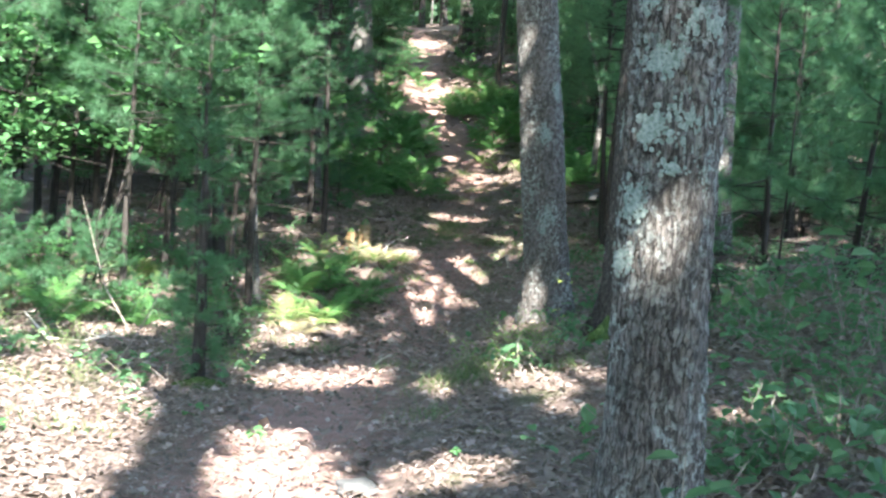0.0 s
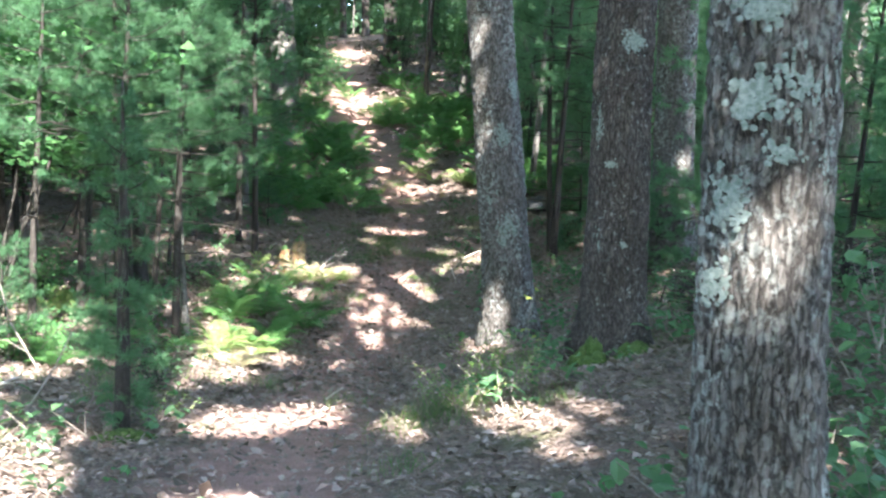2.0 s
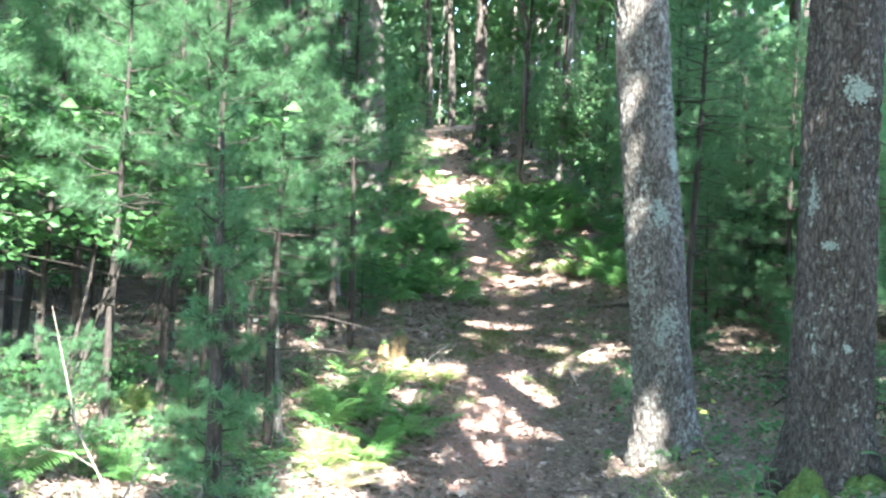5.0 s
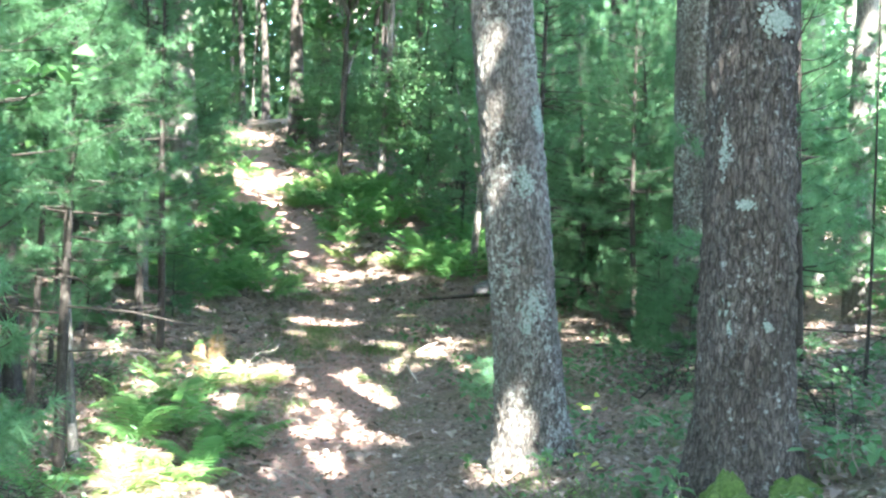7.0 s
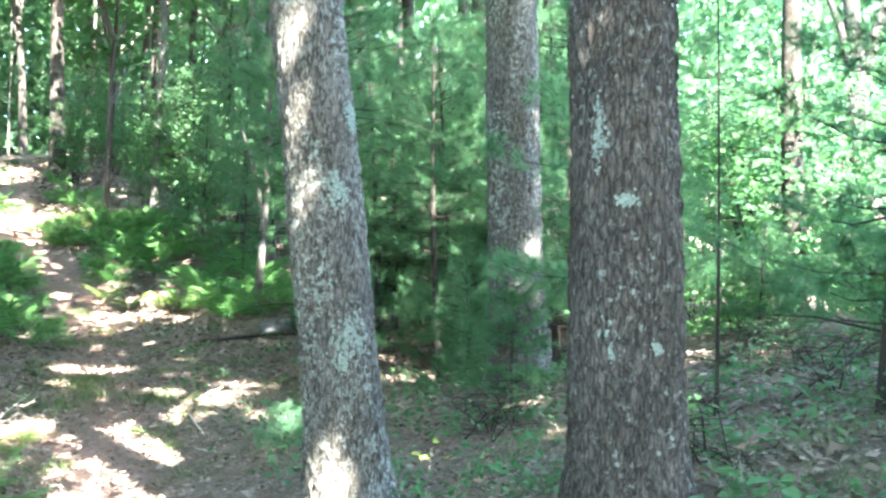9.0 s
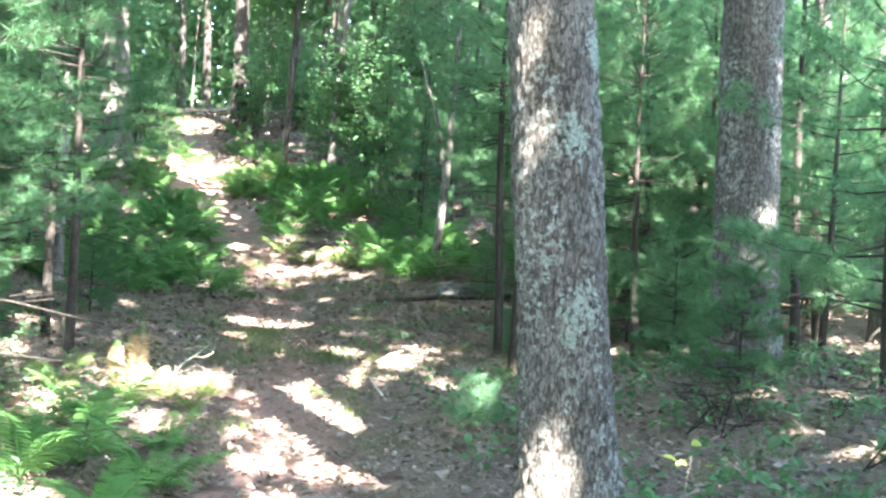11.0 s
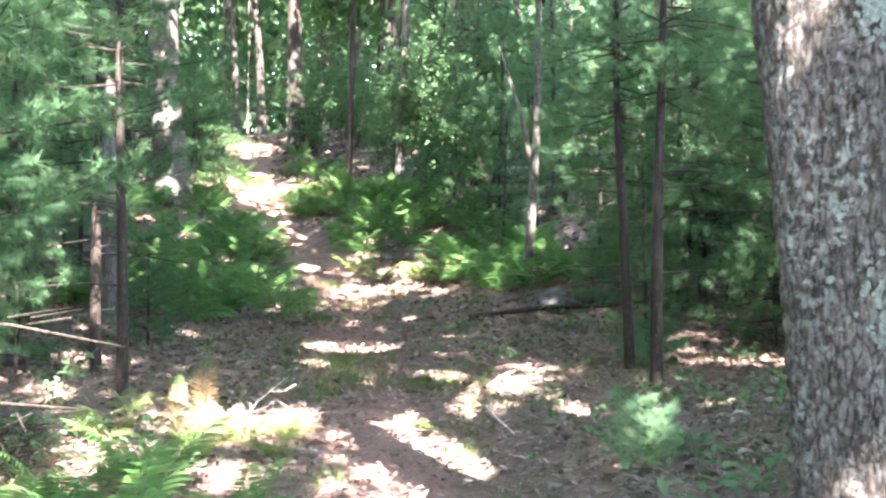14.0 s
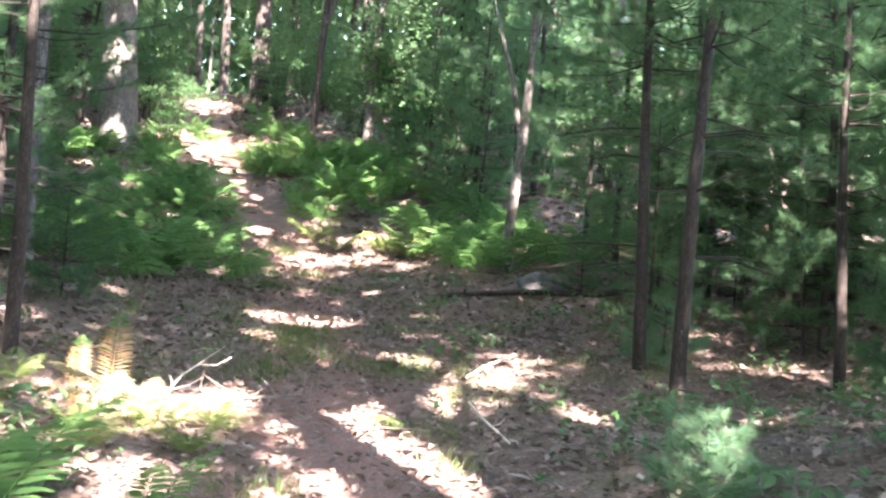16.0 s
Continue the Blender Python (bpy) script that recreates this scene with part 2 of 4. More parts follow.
class Pile:
    """Gathers pieces of geometry into one mesh."""

    def __init__(self):
        self.v, self.f, self.n = [], [], 0

    def add(self, verts, faces):
        self.v.append(np.asarray(verts, float))
        self.f.append(np.asarray(faces, int) + self.n)
        self.n += len(verts)

    def mesh(self, name, mat, smooth=False):
        return mesh_of(name, np.concatenate(self.v), np.concatenate(self.f), [mat], smooth)


def tube(points, radii, seg=8):
    """A tapered tube along points, as quads, closed with a small cap ring."""
    pts, radii = np.asarray(points, float), np.asarray(radii, float)
    t = np.gradient(pts, axis=0)
    t /= np.linalg.norm(t, axis=1, keepdims=True) + 1e-9
    ref = np.array([1.0, 0, 0]) if abs(t[0][0]) < 0.8 else np.array([0, 1.0, 0])
    u = np.cross(t, ref)
    u /= np.linalg.norm(u, axis=1, keepdims=True) + 1e-9
    w = np.cross(t, u)
    a = np.linspace(0, 2 * np.pi, seg, endpoint=False)
    ring = np.cos(a)[None, :, None] * u[:, None] + np.sin(a)[None, :, None] * w[:, None]
    v = pts[:, None] + ring * radii[:, None, None]
    v = np.concatenate([v, pts[-1:, None] + 0 * ring[-1:]])
    n = len(v)
    i, j = np.meshgrid(np.arange(n - 1), np.arange(seg), indexing="ij")
    k = (j + 1) % seg
    f = np.stack([i * seg + j, i * seg + k, (i + 1) * seg + k, (i + 1) * seg + j], -1).reshape(-1, 4)
    return v.reshape(-1, 3), f


def unit(v):
    return v / (np.linalg.norm(v, axis=-1, keepdims=True) + 1e-9)


def leaf_blades(centers, normals, length, width, fold=0.25, r=rng):
    """Oval, pointed leaf blades folded along the midrib."""
    n = len(centers)
    normals = unit(normals)
    side = unit(np.cross(normals, r.normal(size=(n, 3))))
    along = np.cross(side, normals)
    L = (length * r.uniform(0.65, 1.25, n))[:, None]
    W = (width * r.uniform(0.7, 1.25, n))[:, None]
    a = centers - along * L * 0.5
    b = centers + along * L * 0.5 - normals * L * 0.14
    m = centers + along * L * 0.02
    out = []
    for s in (1, -1):
        c = centers - along * L * 0.24 + side * (s * W * 0.42) + normals * W * fold
        d = centers + along * L * 0.14 + side * (s * W * 0.46) + normals * W * (fold * 0.8)
        out.append((c, d))
    v = np.stack([a, out[0][0], out[0][1], b, out[1][1], out[1][0], m], 1).reshape(-1, 3)
    o = (np.arange(n) * 7)[:, None]
    f = np.stack([o + [k, (k + 1) % 6, 6] for k in range(6)], 1).reshape(-1, 3)
    return v, f


def folded(centers, normals, length, width, r=rng, spread=0.2):
    """Cheap leaves: one bent quad each."""
    n = len(centers)
    normals = unit(normals)
    side = unit(np.cross(normals, r.normal(size=(n, 3))))
    along = np.cross(side, normals)
    size = np.exp(r.normal(size=n) * spread)
    L = (length * size * r.uniform(0.7, 1.4, n))[:, None]
    W = (width * size * r.uniform(0.7, 1.4, n))[:, None]
    lift = normals * W * r.uniform(-0.1, 0.45, (n, 1))
    v = np.stack([centers - along * L * 0.5, centers + side * W * 0.5 + lift, centers + along * L * 0.5, centers - side * W * 0.5 + lift], 1)
    return v.reshape(-1, 3), np.arange(4 * n).reshape(-1, 4)


def needle_tufts(centers, dirs, count, length, width, r=rng, spread=0.75):
    """Bundles of thin needles that fan out from each twig tip."""
    n = len(centers)
    c = np.repeat(centers, count, 0)
    d = np.repeat(unit(dirs), count, 0)
    c = c - d * r.uniform(0, 0.45, (n * count, 1)) * length
    out = unit(d * 0.62 + r.normal(size=(n * count, 3)) * spread)
    side = unit(np.cross(out, r.normal(size=(n * count, 3))))
    L = length * r.uniform(0.7, 1.15, (n * count, 1))
    tip = c + out * L
    tip[:, 2] -= 0.12 * L[:, 0]
    v = np.stack([c + side * width * 0.5, c - side * width * 0.5, tip], 1).reshape(-1, 3)
    f = np.arange(n * count * 3).reshape(-1, 3)
    return v, f


def thing(name, label, category, group="", kind="", at=(0, 0, 0), turn=0.0):
    e = new(name)
    e.empty_display_size = 0.1
    e.location = at
    e.rotation_euler[2] = turn
    return tagged(e, label, category, group, kind)


def part(name, me, parent, label=""):
    o = new(name, me)
    o.parent = parent
    return tagged(o, label)


def placed(x, y, scale=1.0, turn=0.0, sink=0.0, tilt=(0.0, 0.0)):
    return Matrix.LocRotScale((x, y, ground_at(x, y) - sink), Euler((tilt[0], tilt[1], turn)), (scale, scale, scale))


# ---- ground ----
def build_ground():
    near_x = np.arange(-9, 9.01, 0.15)
    xs = np.concatenate([-np.geomspace(400, 9.4, 26), near_x, np.geomspace(9.4, 400, 26)])
    ys = np.concatenate([-np.geomspace(300, 4.6, 24), np.arange(-4.4, 32, 0.17), np.geomspace(32.3, 600, 60)])
    X, Y = np.meshgrid(xs, ys)
    Z = height(X, Y)
    dx = X - lookup(Y, TRAIL_Y, TRAIL_X)
    fine = (np.abs(X) < 9) & (Y < 32) & (Y > -4.4)
    jitter = rng.normal(size=X.shape) * 0.008
    Z = Z + np.where(fine, jitter, 0) - 0.05 * np.exp(-((dx / 0.55) ** 2))
    nx, ny = len(xs), len(ys)
    i, j = np.meshgrid(np.arange(ny - 1), np.arange(nx - 1), indexing="ij")
    f = np.stack([i * nx + j, i * nx + j + 1, (i + 1) * nx + j + 1, (i + 1) * nx + j], -1).reshape(-1, 4)
    me = mesh_of("ground", np.stack([X, Y, Z], -1).reshape(-1, 3), f, [FLOOR], True)
    half = lookup(Y, [0, 8, 16, 22, 28, 40, 70], [0.75, 0.75, 0.8, 0.7, 0.6, 1.15, 1.3])
    wear = np.clip(1.15 - np.abs(dx) / half * 0.85, 0, 0.8)
    at = me.attributes.new("trodden", "FLOAT", "POINT")
    at.data.foreach_set("value", wear.ravel().astype(np.float32))
    tagged(new("ground", me), "brown forest floor with a worn reddish needle-covered trail", "ground", kind="structure")


build_ground()

# ---- where the sun comes through the crowns: x, y, height over the ground, radius ----
GAPS = []


def gap(x, y, up, r):
    GAPS.append((x, y, ground_at(x, y) + up, r))


for x, y, r in ((-2.0, 5.5, 0.45), (-2.05, 6.6, 0.4), (-2.3, 6.0, 0.75), (-2.8, 6.9, 0.75), (-2.3, 7.3, 0.6), (-2.6, 8.0, 0.6), (-3.2, 8.8, 0.55), (-3.7, 7.8, 0.7), (-2.3, 8.7, 0.4), (-0.9, 6.4, 0.5), (-0.7, 5.6, 0.5), (-1.0, 7.2, 0.3), (-1.6, 9.7, 0.45), (-1.25, 9.9, 0.5), (-0.67, 10.38, 0.36), (-0.51, 13.42, 0.14), (0.1, 6.0, 0.36)):
    gap(x, y, 0, r)
for x, y, r in ((0.25, 9.16, 0.34), (0.6, 8.8, 0.3), (0.95, 8.3, 0.38), (-1.57, 13.7, 0.6), (-1.72, 12.4, 0.42), (-2.0, 11.5, 0.25), (-3.4, 11.5, 0.4), (-4.4, 11.3, 0.34), (-5.6, 11.6, 0.45), (-3.1, 12.7, 0.45), (-6.0, 15.0, 0.6), (-4.2, 10.3, 0.4), (-5.6, 9.6, 0.5), (-3.4, 10.0, 0.4), (-5.0, 14.2, 0.6), (-6.2, 12.9, 0.6), (-4.6, 15.4, 0.5), (-6.8, 15.6, 0.6), (-7.2, 13.6, 0.6), (-3.0, 7.4, 0.6), (-3.3, 6.6, 0.6), (-1.93, 14.9, 0.4), (-4.2, 16.0, 0.5), (-3.9, 14.8, 0.4), (-5.6, 17.4, 0.28), (-6.2, 17.0, 0.25), (-4.5, 12.4, 0.4), (-4.9, 13.3, 0.4), (1.82, 6.5, 0.15), (-2.0, 17.9, 0.25), (-4.9, 17.7, 0.2)):
    gap(x, y, 0, r)
for x, y, r in ((0.06, 18.8, 0.36), (0.53, 18.3, 0.26), (0.72, 17.7, 0.42), (0.25, 16.9, 0.26), (0.3, 18.5, 0.3), (0.15, 17.6, 0.28), (0.95, 18.6, 0.22), (-0.15, 16.3, 0.26), (0.4, 19.3, 0.28), (-0.35, 17.2, 0.16), (-0.2, 14.9, 0.42), (-0.45, 15.6, 0.2), (0.2, 15.9, 0.18), (1.6, 20.55, 0.33), (0.93, 19.64, 0.27), (1.2, 19.5, 0.22), (1.98, 19.2, 0.2), (-1.0, 18.9, 0.52), (-1.1, 17.3, 0.26), (-1.9, 19.4, 0.16), (-0.35, 19.7, 0.25)):
    gap(x, y, 0, r)
for x, y, r in ((0.05, 24.3, 0.22), (0.45, 24.3, 0.24), (0.85, 24.2, 0.2), (-0.1, 22.6, 0.18), (0.45, 21.6, 0.15), (0.9, 30.2, 0.17), (0.45, 30.9, 0.1), (2.6, 29.4, 0.24), (0.3, 32.4, 0.24), (-0.3, 34.9, 0.2), (-1.2, 36.2, 0.22), (-0.3, 37.9, 0.24), (-0.9, 41.5, 0.14), (-0.9, 46.3, 0.36), (-1.1, 50.5, 0.24), (-1.4, 55.0, 0.36), (0.6, 37.8, 0.2), (1.4, 32.9, 0.3)):
    gap(x, y, 0.1, r)
for x, y, up, r in ((1.12, 12.82, 0.1, 0.27), (1.1, 12.82, 0.45, 0.22), (0.95, 12.85, 1.85, 0.07), (0.91, 12.85, 2.3, 0.11), (0.87, 12.85, 2.75, 0.12), (0.82, 12.85, 3.3, 0.13), (0.86, 4.2, 1.3, 0.12), (1.0, 4.22, 1.34, 0.1), (1.07, 4.25, 2.05, 0.03), (1.36, 11.58, 0.65, 0.06)):
    gap(x, y, up, r)
for x, y, up, r in ((4.12, 15.6, 1.6, 0.13), (4.08, 15.6, 2.6, 0.13), (4.1, 15.6, 2.1, 0.08), (-3.1, 38.5, 2.4, 0.3), (-3.0, 38.5, 0.5, 0.25), (0.44, 50.6, 2.6, 0.2), (0.42, 50.6, 3.6, 0.22)):
    gap(x, y, up, r)
for x, y, up, r in ((-2.5, 14.2, 2.2, 0.6), (-3.4, 13.6, 2.8, 0.6), (-4.4, 12.8, 2.4, 0.8), (-5.0, 12.6, 1.6, 0.5), (-5.5, 14.0, 3.0, 0.8), (-2.0, 14.5, 3.2, 0.5), (-3.2, 14.6, 3.8, 0.5), (-4.2, 15.0, 4.0, 0.6), (-6.4, 13.4, 2.2, 0.7), (-4.9, 12.1, 0.9, 0.5), (-3.9, 12.8, 0.7, 0.5), (-5.8, 11.8, 0.8, 0.5), (1.66, 16.3, 0.4, 0.16)):
    gap(x, y, up, r)
for x, y, up, r in ((15, 28, 2, 5.0), (19, 31, 4, 6.0), (11.2, 21, 2, 3.2), (8.8, 16.5, 1.2, 1.6), (6.9, 22.3, 1.6, 0.4), (7.6, 25.0, 2.2, 0.6), (6.0, 18.2, 2.4, 0.4), (-4.4, 18.6, 2.6, 0.5), (-2.2, 19.8, 3.0, 0.35), (12, 40, 4, 2.0), (-7.5, 30, 3, 2.0), (8, 38, 4, 1.0)):
    gap(x, y, up, r)
flecks = np.random.default_rng(43)
for n in range(130):
    x, y = flecks.uniform(2.6, 8.5) * (-0.8 if n % 3 == 0 else 1), flecks.uniform(13, 38)
    up, r = flecks.uniform(0.8, 4.0), flecks.uniform(0.1, 0.34)
    if 0 < x and (x < 4.8 and y < 25 or y < 17):
        continue
    gap(x, y, up, r)
for n in range(36):
    gap(flecks.uniform(5.0, 8.8), flecks.uniform(18, 28), flecks.uniform(1.4, 4.4), flecks.uniform(0.12, 0.3))
for n in range(80):
    x, y = flecks.uniform(-8, 10), flecks.uniform(38, 62)
    if abs(x + 1.0) > 1.6:
        gap(x, y, flecks.uniform(1.0, 6.0), flecks.uniform(0.15, 0.4))
for n in range(150):
    x, y = flecks.uniform(-7, 8), flecks.uniform(10, 42)
    up, r = flecks.uniform(0, 1.2), flecks.uniform(0.05, 0.15)
    if 2.4 < x < 5.2 and 18 < y < 33 or abs(x - 1.8) < 1.2 and y < 18:
        continue
    gap(x, y, up, r)
for n in range(22):
    side = -1 if n % 2 else 1
    x, y = side * flecks.uniform(0.9, 4.2) + 0.6, flecks.uniform(26, 39)
    if abs(x - 3.8) > 0.7:
        gap(x, y, 0.4, flecks.uniform(0.12, 0.26))
GAP_ARR = np.array(GAPS)
SUNWARD = np.array(TO_SUN)


def sunlit(points):
    """Which points lie on a line from one of the gaps to the sun."""
    hit = np.zeros(len(points), bool)
    edge = np.random.default_rng(len(points)).uniform(0.75, 1.35, len(points))
    for x, y, z, r in GAP_ARR:
        d = points - (x, y, z)
        along = d @ SUNWARD
        far = np.linalg.norm(d - along[:, None] * SUNWARD, axis=1)
        hit |= (far < r * edge + 0.06) & (along > 0.6)
    return hit


# ---- oaks ----
def bark_trunk(base, lean, r0, tall, seg, rings, flare, seed):
    """A trunk with root flare, plates and fissures in relief; local to its base."""
    z = np.concatenate([np.linspace(-0.35, 4.2, rings), np.linspace(4.5, tall, 14)])
    a = np.linspace(0, 2 * np.pi, seg, endpoint=False)
    verts = []
    for zz in z:
        up = max(zz, 0)
        r = r0 * (1 - 0.028 * up) + flare * math.exp(-(up + 0.05) / 0.28) * r0
        r = max(r, r0 * 0.25)
        cx, cy = lean[0] * zz + 0.02 * math.sin(zz * 0.9 + seed), lean[1] * zz + 0.02 * math.cos(zz * 0.7 + seed)
        for t in a:
            roots = 1 + (0.28 * math.exp(-up / 0.2)) * (0.5 + 0.5 * math.sin(5 * t + seed * 1.7)) * flare
            p = Vector((math.cos(t) * r0 * 34, math.sin(t) * r0 * 34, zz * 6.5 + seed * 9))
            wob = noise.noise(p * 0.22) * 3.2 + noise.noise(p * 0.7) * 0.9
            d = noise.voronoi(Vector((p.x + wob, p.y + wob, p.z)))[0]
            ridge = min(d[1] - d[0], 0.5) * 2
            rough = noise.noise(p * 2.1)
            lump = noise.noise(Vector((math.cos(t) * 1.3, math.sin(t) * 1.3, zz * 1.1 + seed)))
            deep = 0.018 + 0.012 * noise.noise(p * 0.12)
            rr = r * roots + (ridge - 0.5) * deep + rough * 0.007 + lump * 0.018
            verts.append((cx + math.cos(t) * rr, cy + math.sin(t) * rr, zz))
    n = len(z)
    i, j = np.meshgrid(np.arange(n - 1), np.arange(seg), indexing="ij")
    k = (j + 1) % seg
    f = np.stack([i * seg + j, i * seg + k, (i + 1) * seg + k, (i + 1) * seg + j], -1).reshape(-1, 4)
    return np.array(verts), f


def crown_leaves(x0, y0, z0, spread, deep, count, size, r):
    """Leaf clusters of a high crown, open where the sun comes through. In world places."""
    k = count // 14
    u = unit(r.normal(size=(k, 3))) * (r.uniform(0.25, 1, (k, 1)) ** 0.5)
    hub = np.array([x0, y0, z0 + deep * 0.5]) + u * (spread, spread, deep * 0.5)
    c = np.repeat(hub, 14, 0) + r.normal(size=(k * 14, 3)) * (0.45, 0.45, 0.28)
    c = c[~sunlit(c)]
    u = unit(np.cross(r.normal(size=c.shape) * 0.6 + (0, 0, 0.8), r.normal(size=c.shape)))
    w = unit(np.cross(u, r.normal(size=c.shape) * 0.6 + (0, 0, 0.8)))
    s = size * r.uniform(0.6, 1.2, (len(c), 1))
    v = np.stack([c - u * s * 0.5, c + w * s * 0.32, c + u * s * 0.5, c - w * s * 0.32], 1).reshape(-1, 3)
    return (v, np.arange(len(v)).reshape(-1, 4)), hub


def crown_of(tree, base, lean, tall, spread, count, r, mat, size=0.5):
    """Limbs and leaf crown, as parts of the tree."""
    bx, by, bz = base
    top = np.array([lean[0] * tall, lean[1] * tall, tall])
    (v, f), hubs = crown_leaves(bx + top[0], by + top[1], bz + tall * 0.62, spread, tall * 0.62, count, size, r)
    for n in range(4):
        h = hubs[n * 7 % len(hubs)] - (bx, by, bz)
        z = tall * (0.5 + 0.1 * n)
        start = np.array([lean[0] * z, lean[1] * z, z])
        mid = (start + h) / 2 + (0, 0, 0.5)
        pile = Pile()
        pile.add(*tube([start, mid, h], [0.10, 0.06, 0.02], 7))
        part("limb", pile.mesh("limb", GREY_BARK, True), tree)
    part("crown", mesh_of("crown", v - np.array(base), f, [mat]), tree)


def lichen_patch(tree, lean, r0, ang, z, w, h, seed):
    """A crusty, lobed lichen that lies on the bark."""
    r = np.random.default_rng(seed)
    pile = Pile()
    for _ in range(int(50 + 5200 * w * h)):
        u, t = r.normal() * w * 0.27, r.normal() * h * 0.27
        s = 0.005 + r.uniform(0.1, 1) ** 1.7 * min(min(w, h) * 0.1, 0.012)
        n = 7
        th = np.linspace(0, 2 * np.pi, n, endpoint=False)
        rad = s * r.uniform(0.6, 1.25, n)
        aa = ang + (u + np.cos(th) * rad) / r0
        zz = z + t + np.sin(th) * rad
        rr = r0 * (1 - 0.028 * zz) + 0.019
        ring = np.stack([lean[0] * zz + np.cos(aa) * rr, lean[1] * zz + np.sin(aa) * rr, zz], -1)
        zc, ac, rc = z + t, ang + u / r0, r0 * (1 - 0.028 * (z + t)) + 0.021
        mid = np.array([[lean[0] * zc + math.cos(ac) * rc, lean[1] * zc + math.sin(ac) * rc, zc]])
        pile.add(np.concatenate([ring, mid]), [[i, (i + 1) % n, n] for i in range(n)])
    tagged(part("lichen_patch", pile.mesh("lichen_patch", LICHEN, True), tree, "pale grey-green crusty lichen"), kind="stuff")


def oak(x, y, lean, r0, tall, spread, label, mat, seed, seg=110, rings=230, flare=0.45, leaves=3000):
    base = (x, y, ground_at(x, y))
    tree = thing("oak_tree", label, "tree", at=base)
    v, f = bark_trunk(base, lean, r0, tall * 0.9, seg, rings, flare, seed)
    part("trunk", mesh_of("trunk", v, f, [mat], True), tree)
    crown_of(tree, base, lean, tall, spread, leaves, np.random.default_rng(seed), OAK_LEAF)
    return tree


t1 = oak(0.90, 4.39, (0.0, 0.012), 0.195, 13, 3.6, "grey oak trunk with pale green lichen beside the trail", OAK_BARK, 1)
for ang, z, w, h in ((-2.4, 1.40, 0.10, 0.17), (-2.6, 1.16, 0.09, 0.11), (-2.1, 1.68, 0.12, 0.12), (-1.33, 1.76, 0.16, 0.14), (-1.65, 1.54, 0.09, 0.06), (-2.0, 1.95, 0.14, 0.12), (-1.2, 2.08, 0.16, 0.12), (-1.4, 1.62, 0.07, 0.08), (-2.3, 2.2, 0.12, 0.12), (-1.0, 1.55, 0.05, 0.12)):
    lichen_patch(t1, (0.0, 0.012), 0.195, ang, z, w, h, int(z * 100))
t2 = oak(1.37, 13.1, (-0.095, -0.018), 0.27, 15, 4.0, "leaning grey oak with a split-toned trunk and lichen", OAK_BARK, 2)
for ang, z, w, h in ((-1.5, 1.24, 0.24, 0.24), (-1.75, 1.08, 0.1, 0.08), (-1.42, 0.84, 0.13, 0.15), (-1.9, 1.6, 0.1, 0.06), (-1.3, 0.62, 0.06, 0.16), (-2.2, 1.5, 0.05, 0.2), (-1.5, 2.2, 0.12, 0.2), (-0.9, 2.7, 0.1, 0.2)):
    lichen_patch(t2, (-0.095, -0.018), 0.27, ang, z, w, h, int(z * 77))
t3 = oak(1.86, 10.37, (0.008, -0.008), 0.262, 16, 4.2, "dark furrowed oak with moss at its foot", OAK_BARK_DARK, 3, flare=0.6)
for ang, z, w, h in ((-1.6, 2.6, 0.17, 0.16), (-2.4, 0.95, 0.08, 0.2), (-2.5, 0.6, 0.1, 0.2), (-1.6, 0.95, 0.04, 0.05), (-2.1, 1.6, 0.1, 0.06), (-2.6, 1.9, 0.06, 0.3)):
    lichen_patch(t3, (0.008, -0.008), 0.262, ang, z, w, h, int(z * 55))
oak(3.96, 15.88, (-0.035, -0.011), 0.285, 16, 4.2, "grey oak trunk behind a small dark pine", OAK_BARK, 4, 80, 150, 0.3)


def moss_cushion(x, y, w, h, seed=0):
    r = np.random.default_rng(seed)
    pile = Pile()
    for _ in range(60):
        u, v = r.normal() * w * 0.4, r.normal() * w * 0.4
        s = r.uniform(0.03, 0.08)
        n = 8
        th = np.linspace(0, 2 * np.pi, n, endpoint=False)
        zc = ground_at(x + u, y + v)
        up = h * math.exp(-(u * u + v * v) / (w * w * 0.3)) * r.uniform(0.5, 1)
        ring = np.stack([x + u + np.cos(th) * s, y + v + np.sin(th) * s, np.full(n, zc - 0.02)], -1)
        ring2 = np.stack([x + u + np.cos(th) * s * 0.7, y + v + np.sin(th) * s * 0.7, np.full(n, zc + up * 0.8 + 0.01)], -1)
        top = np.array([[x + u, y + v, zc + up + 0.02]])
        base = len(ring)
        fs = [[i, (i + 1) % n, base + i] for i in range(n)] + [[(i + 1) % n, base + (i + 1) % n, base + i] for i in range(n)]
        fs += [[base + i, base + (i + 1) % n, 2 * base] for i in range(n)]
        pile.add(np.concatenate([ring, ring2, top]), fs)
    o = new("moss_cushion", pile.mesh("moss_cushion", MOSS, True))
    tagged(o, "soft green moss on the forest floor", "moss")


moss_cushion(1.62, 10.05, 0.24, 0.22, seed=1)
moss_cushion(1.95, 9.98, 0.22, 0.12, seed=2)
moss_cushion(0.61, 19.1, 0.11, 0.008, seed=3)
moss_cushion(-1.9, 9.0, 0.2, 0.05, seed=4)


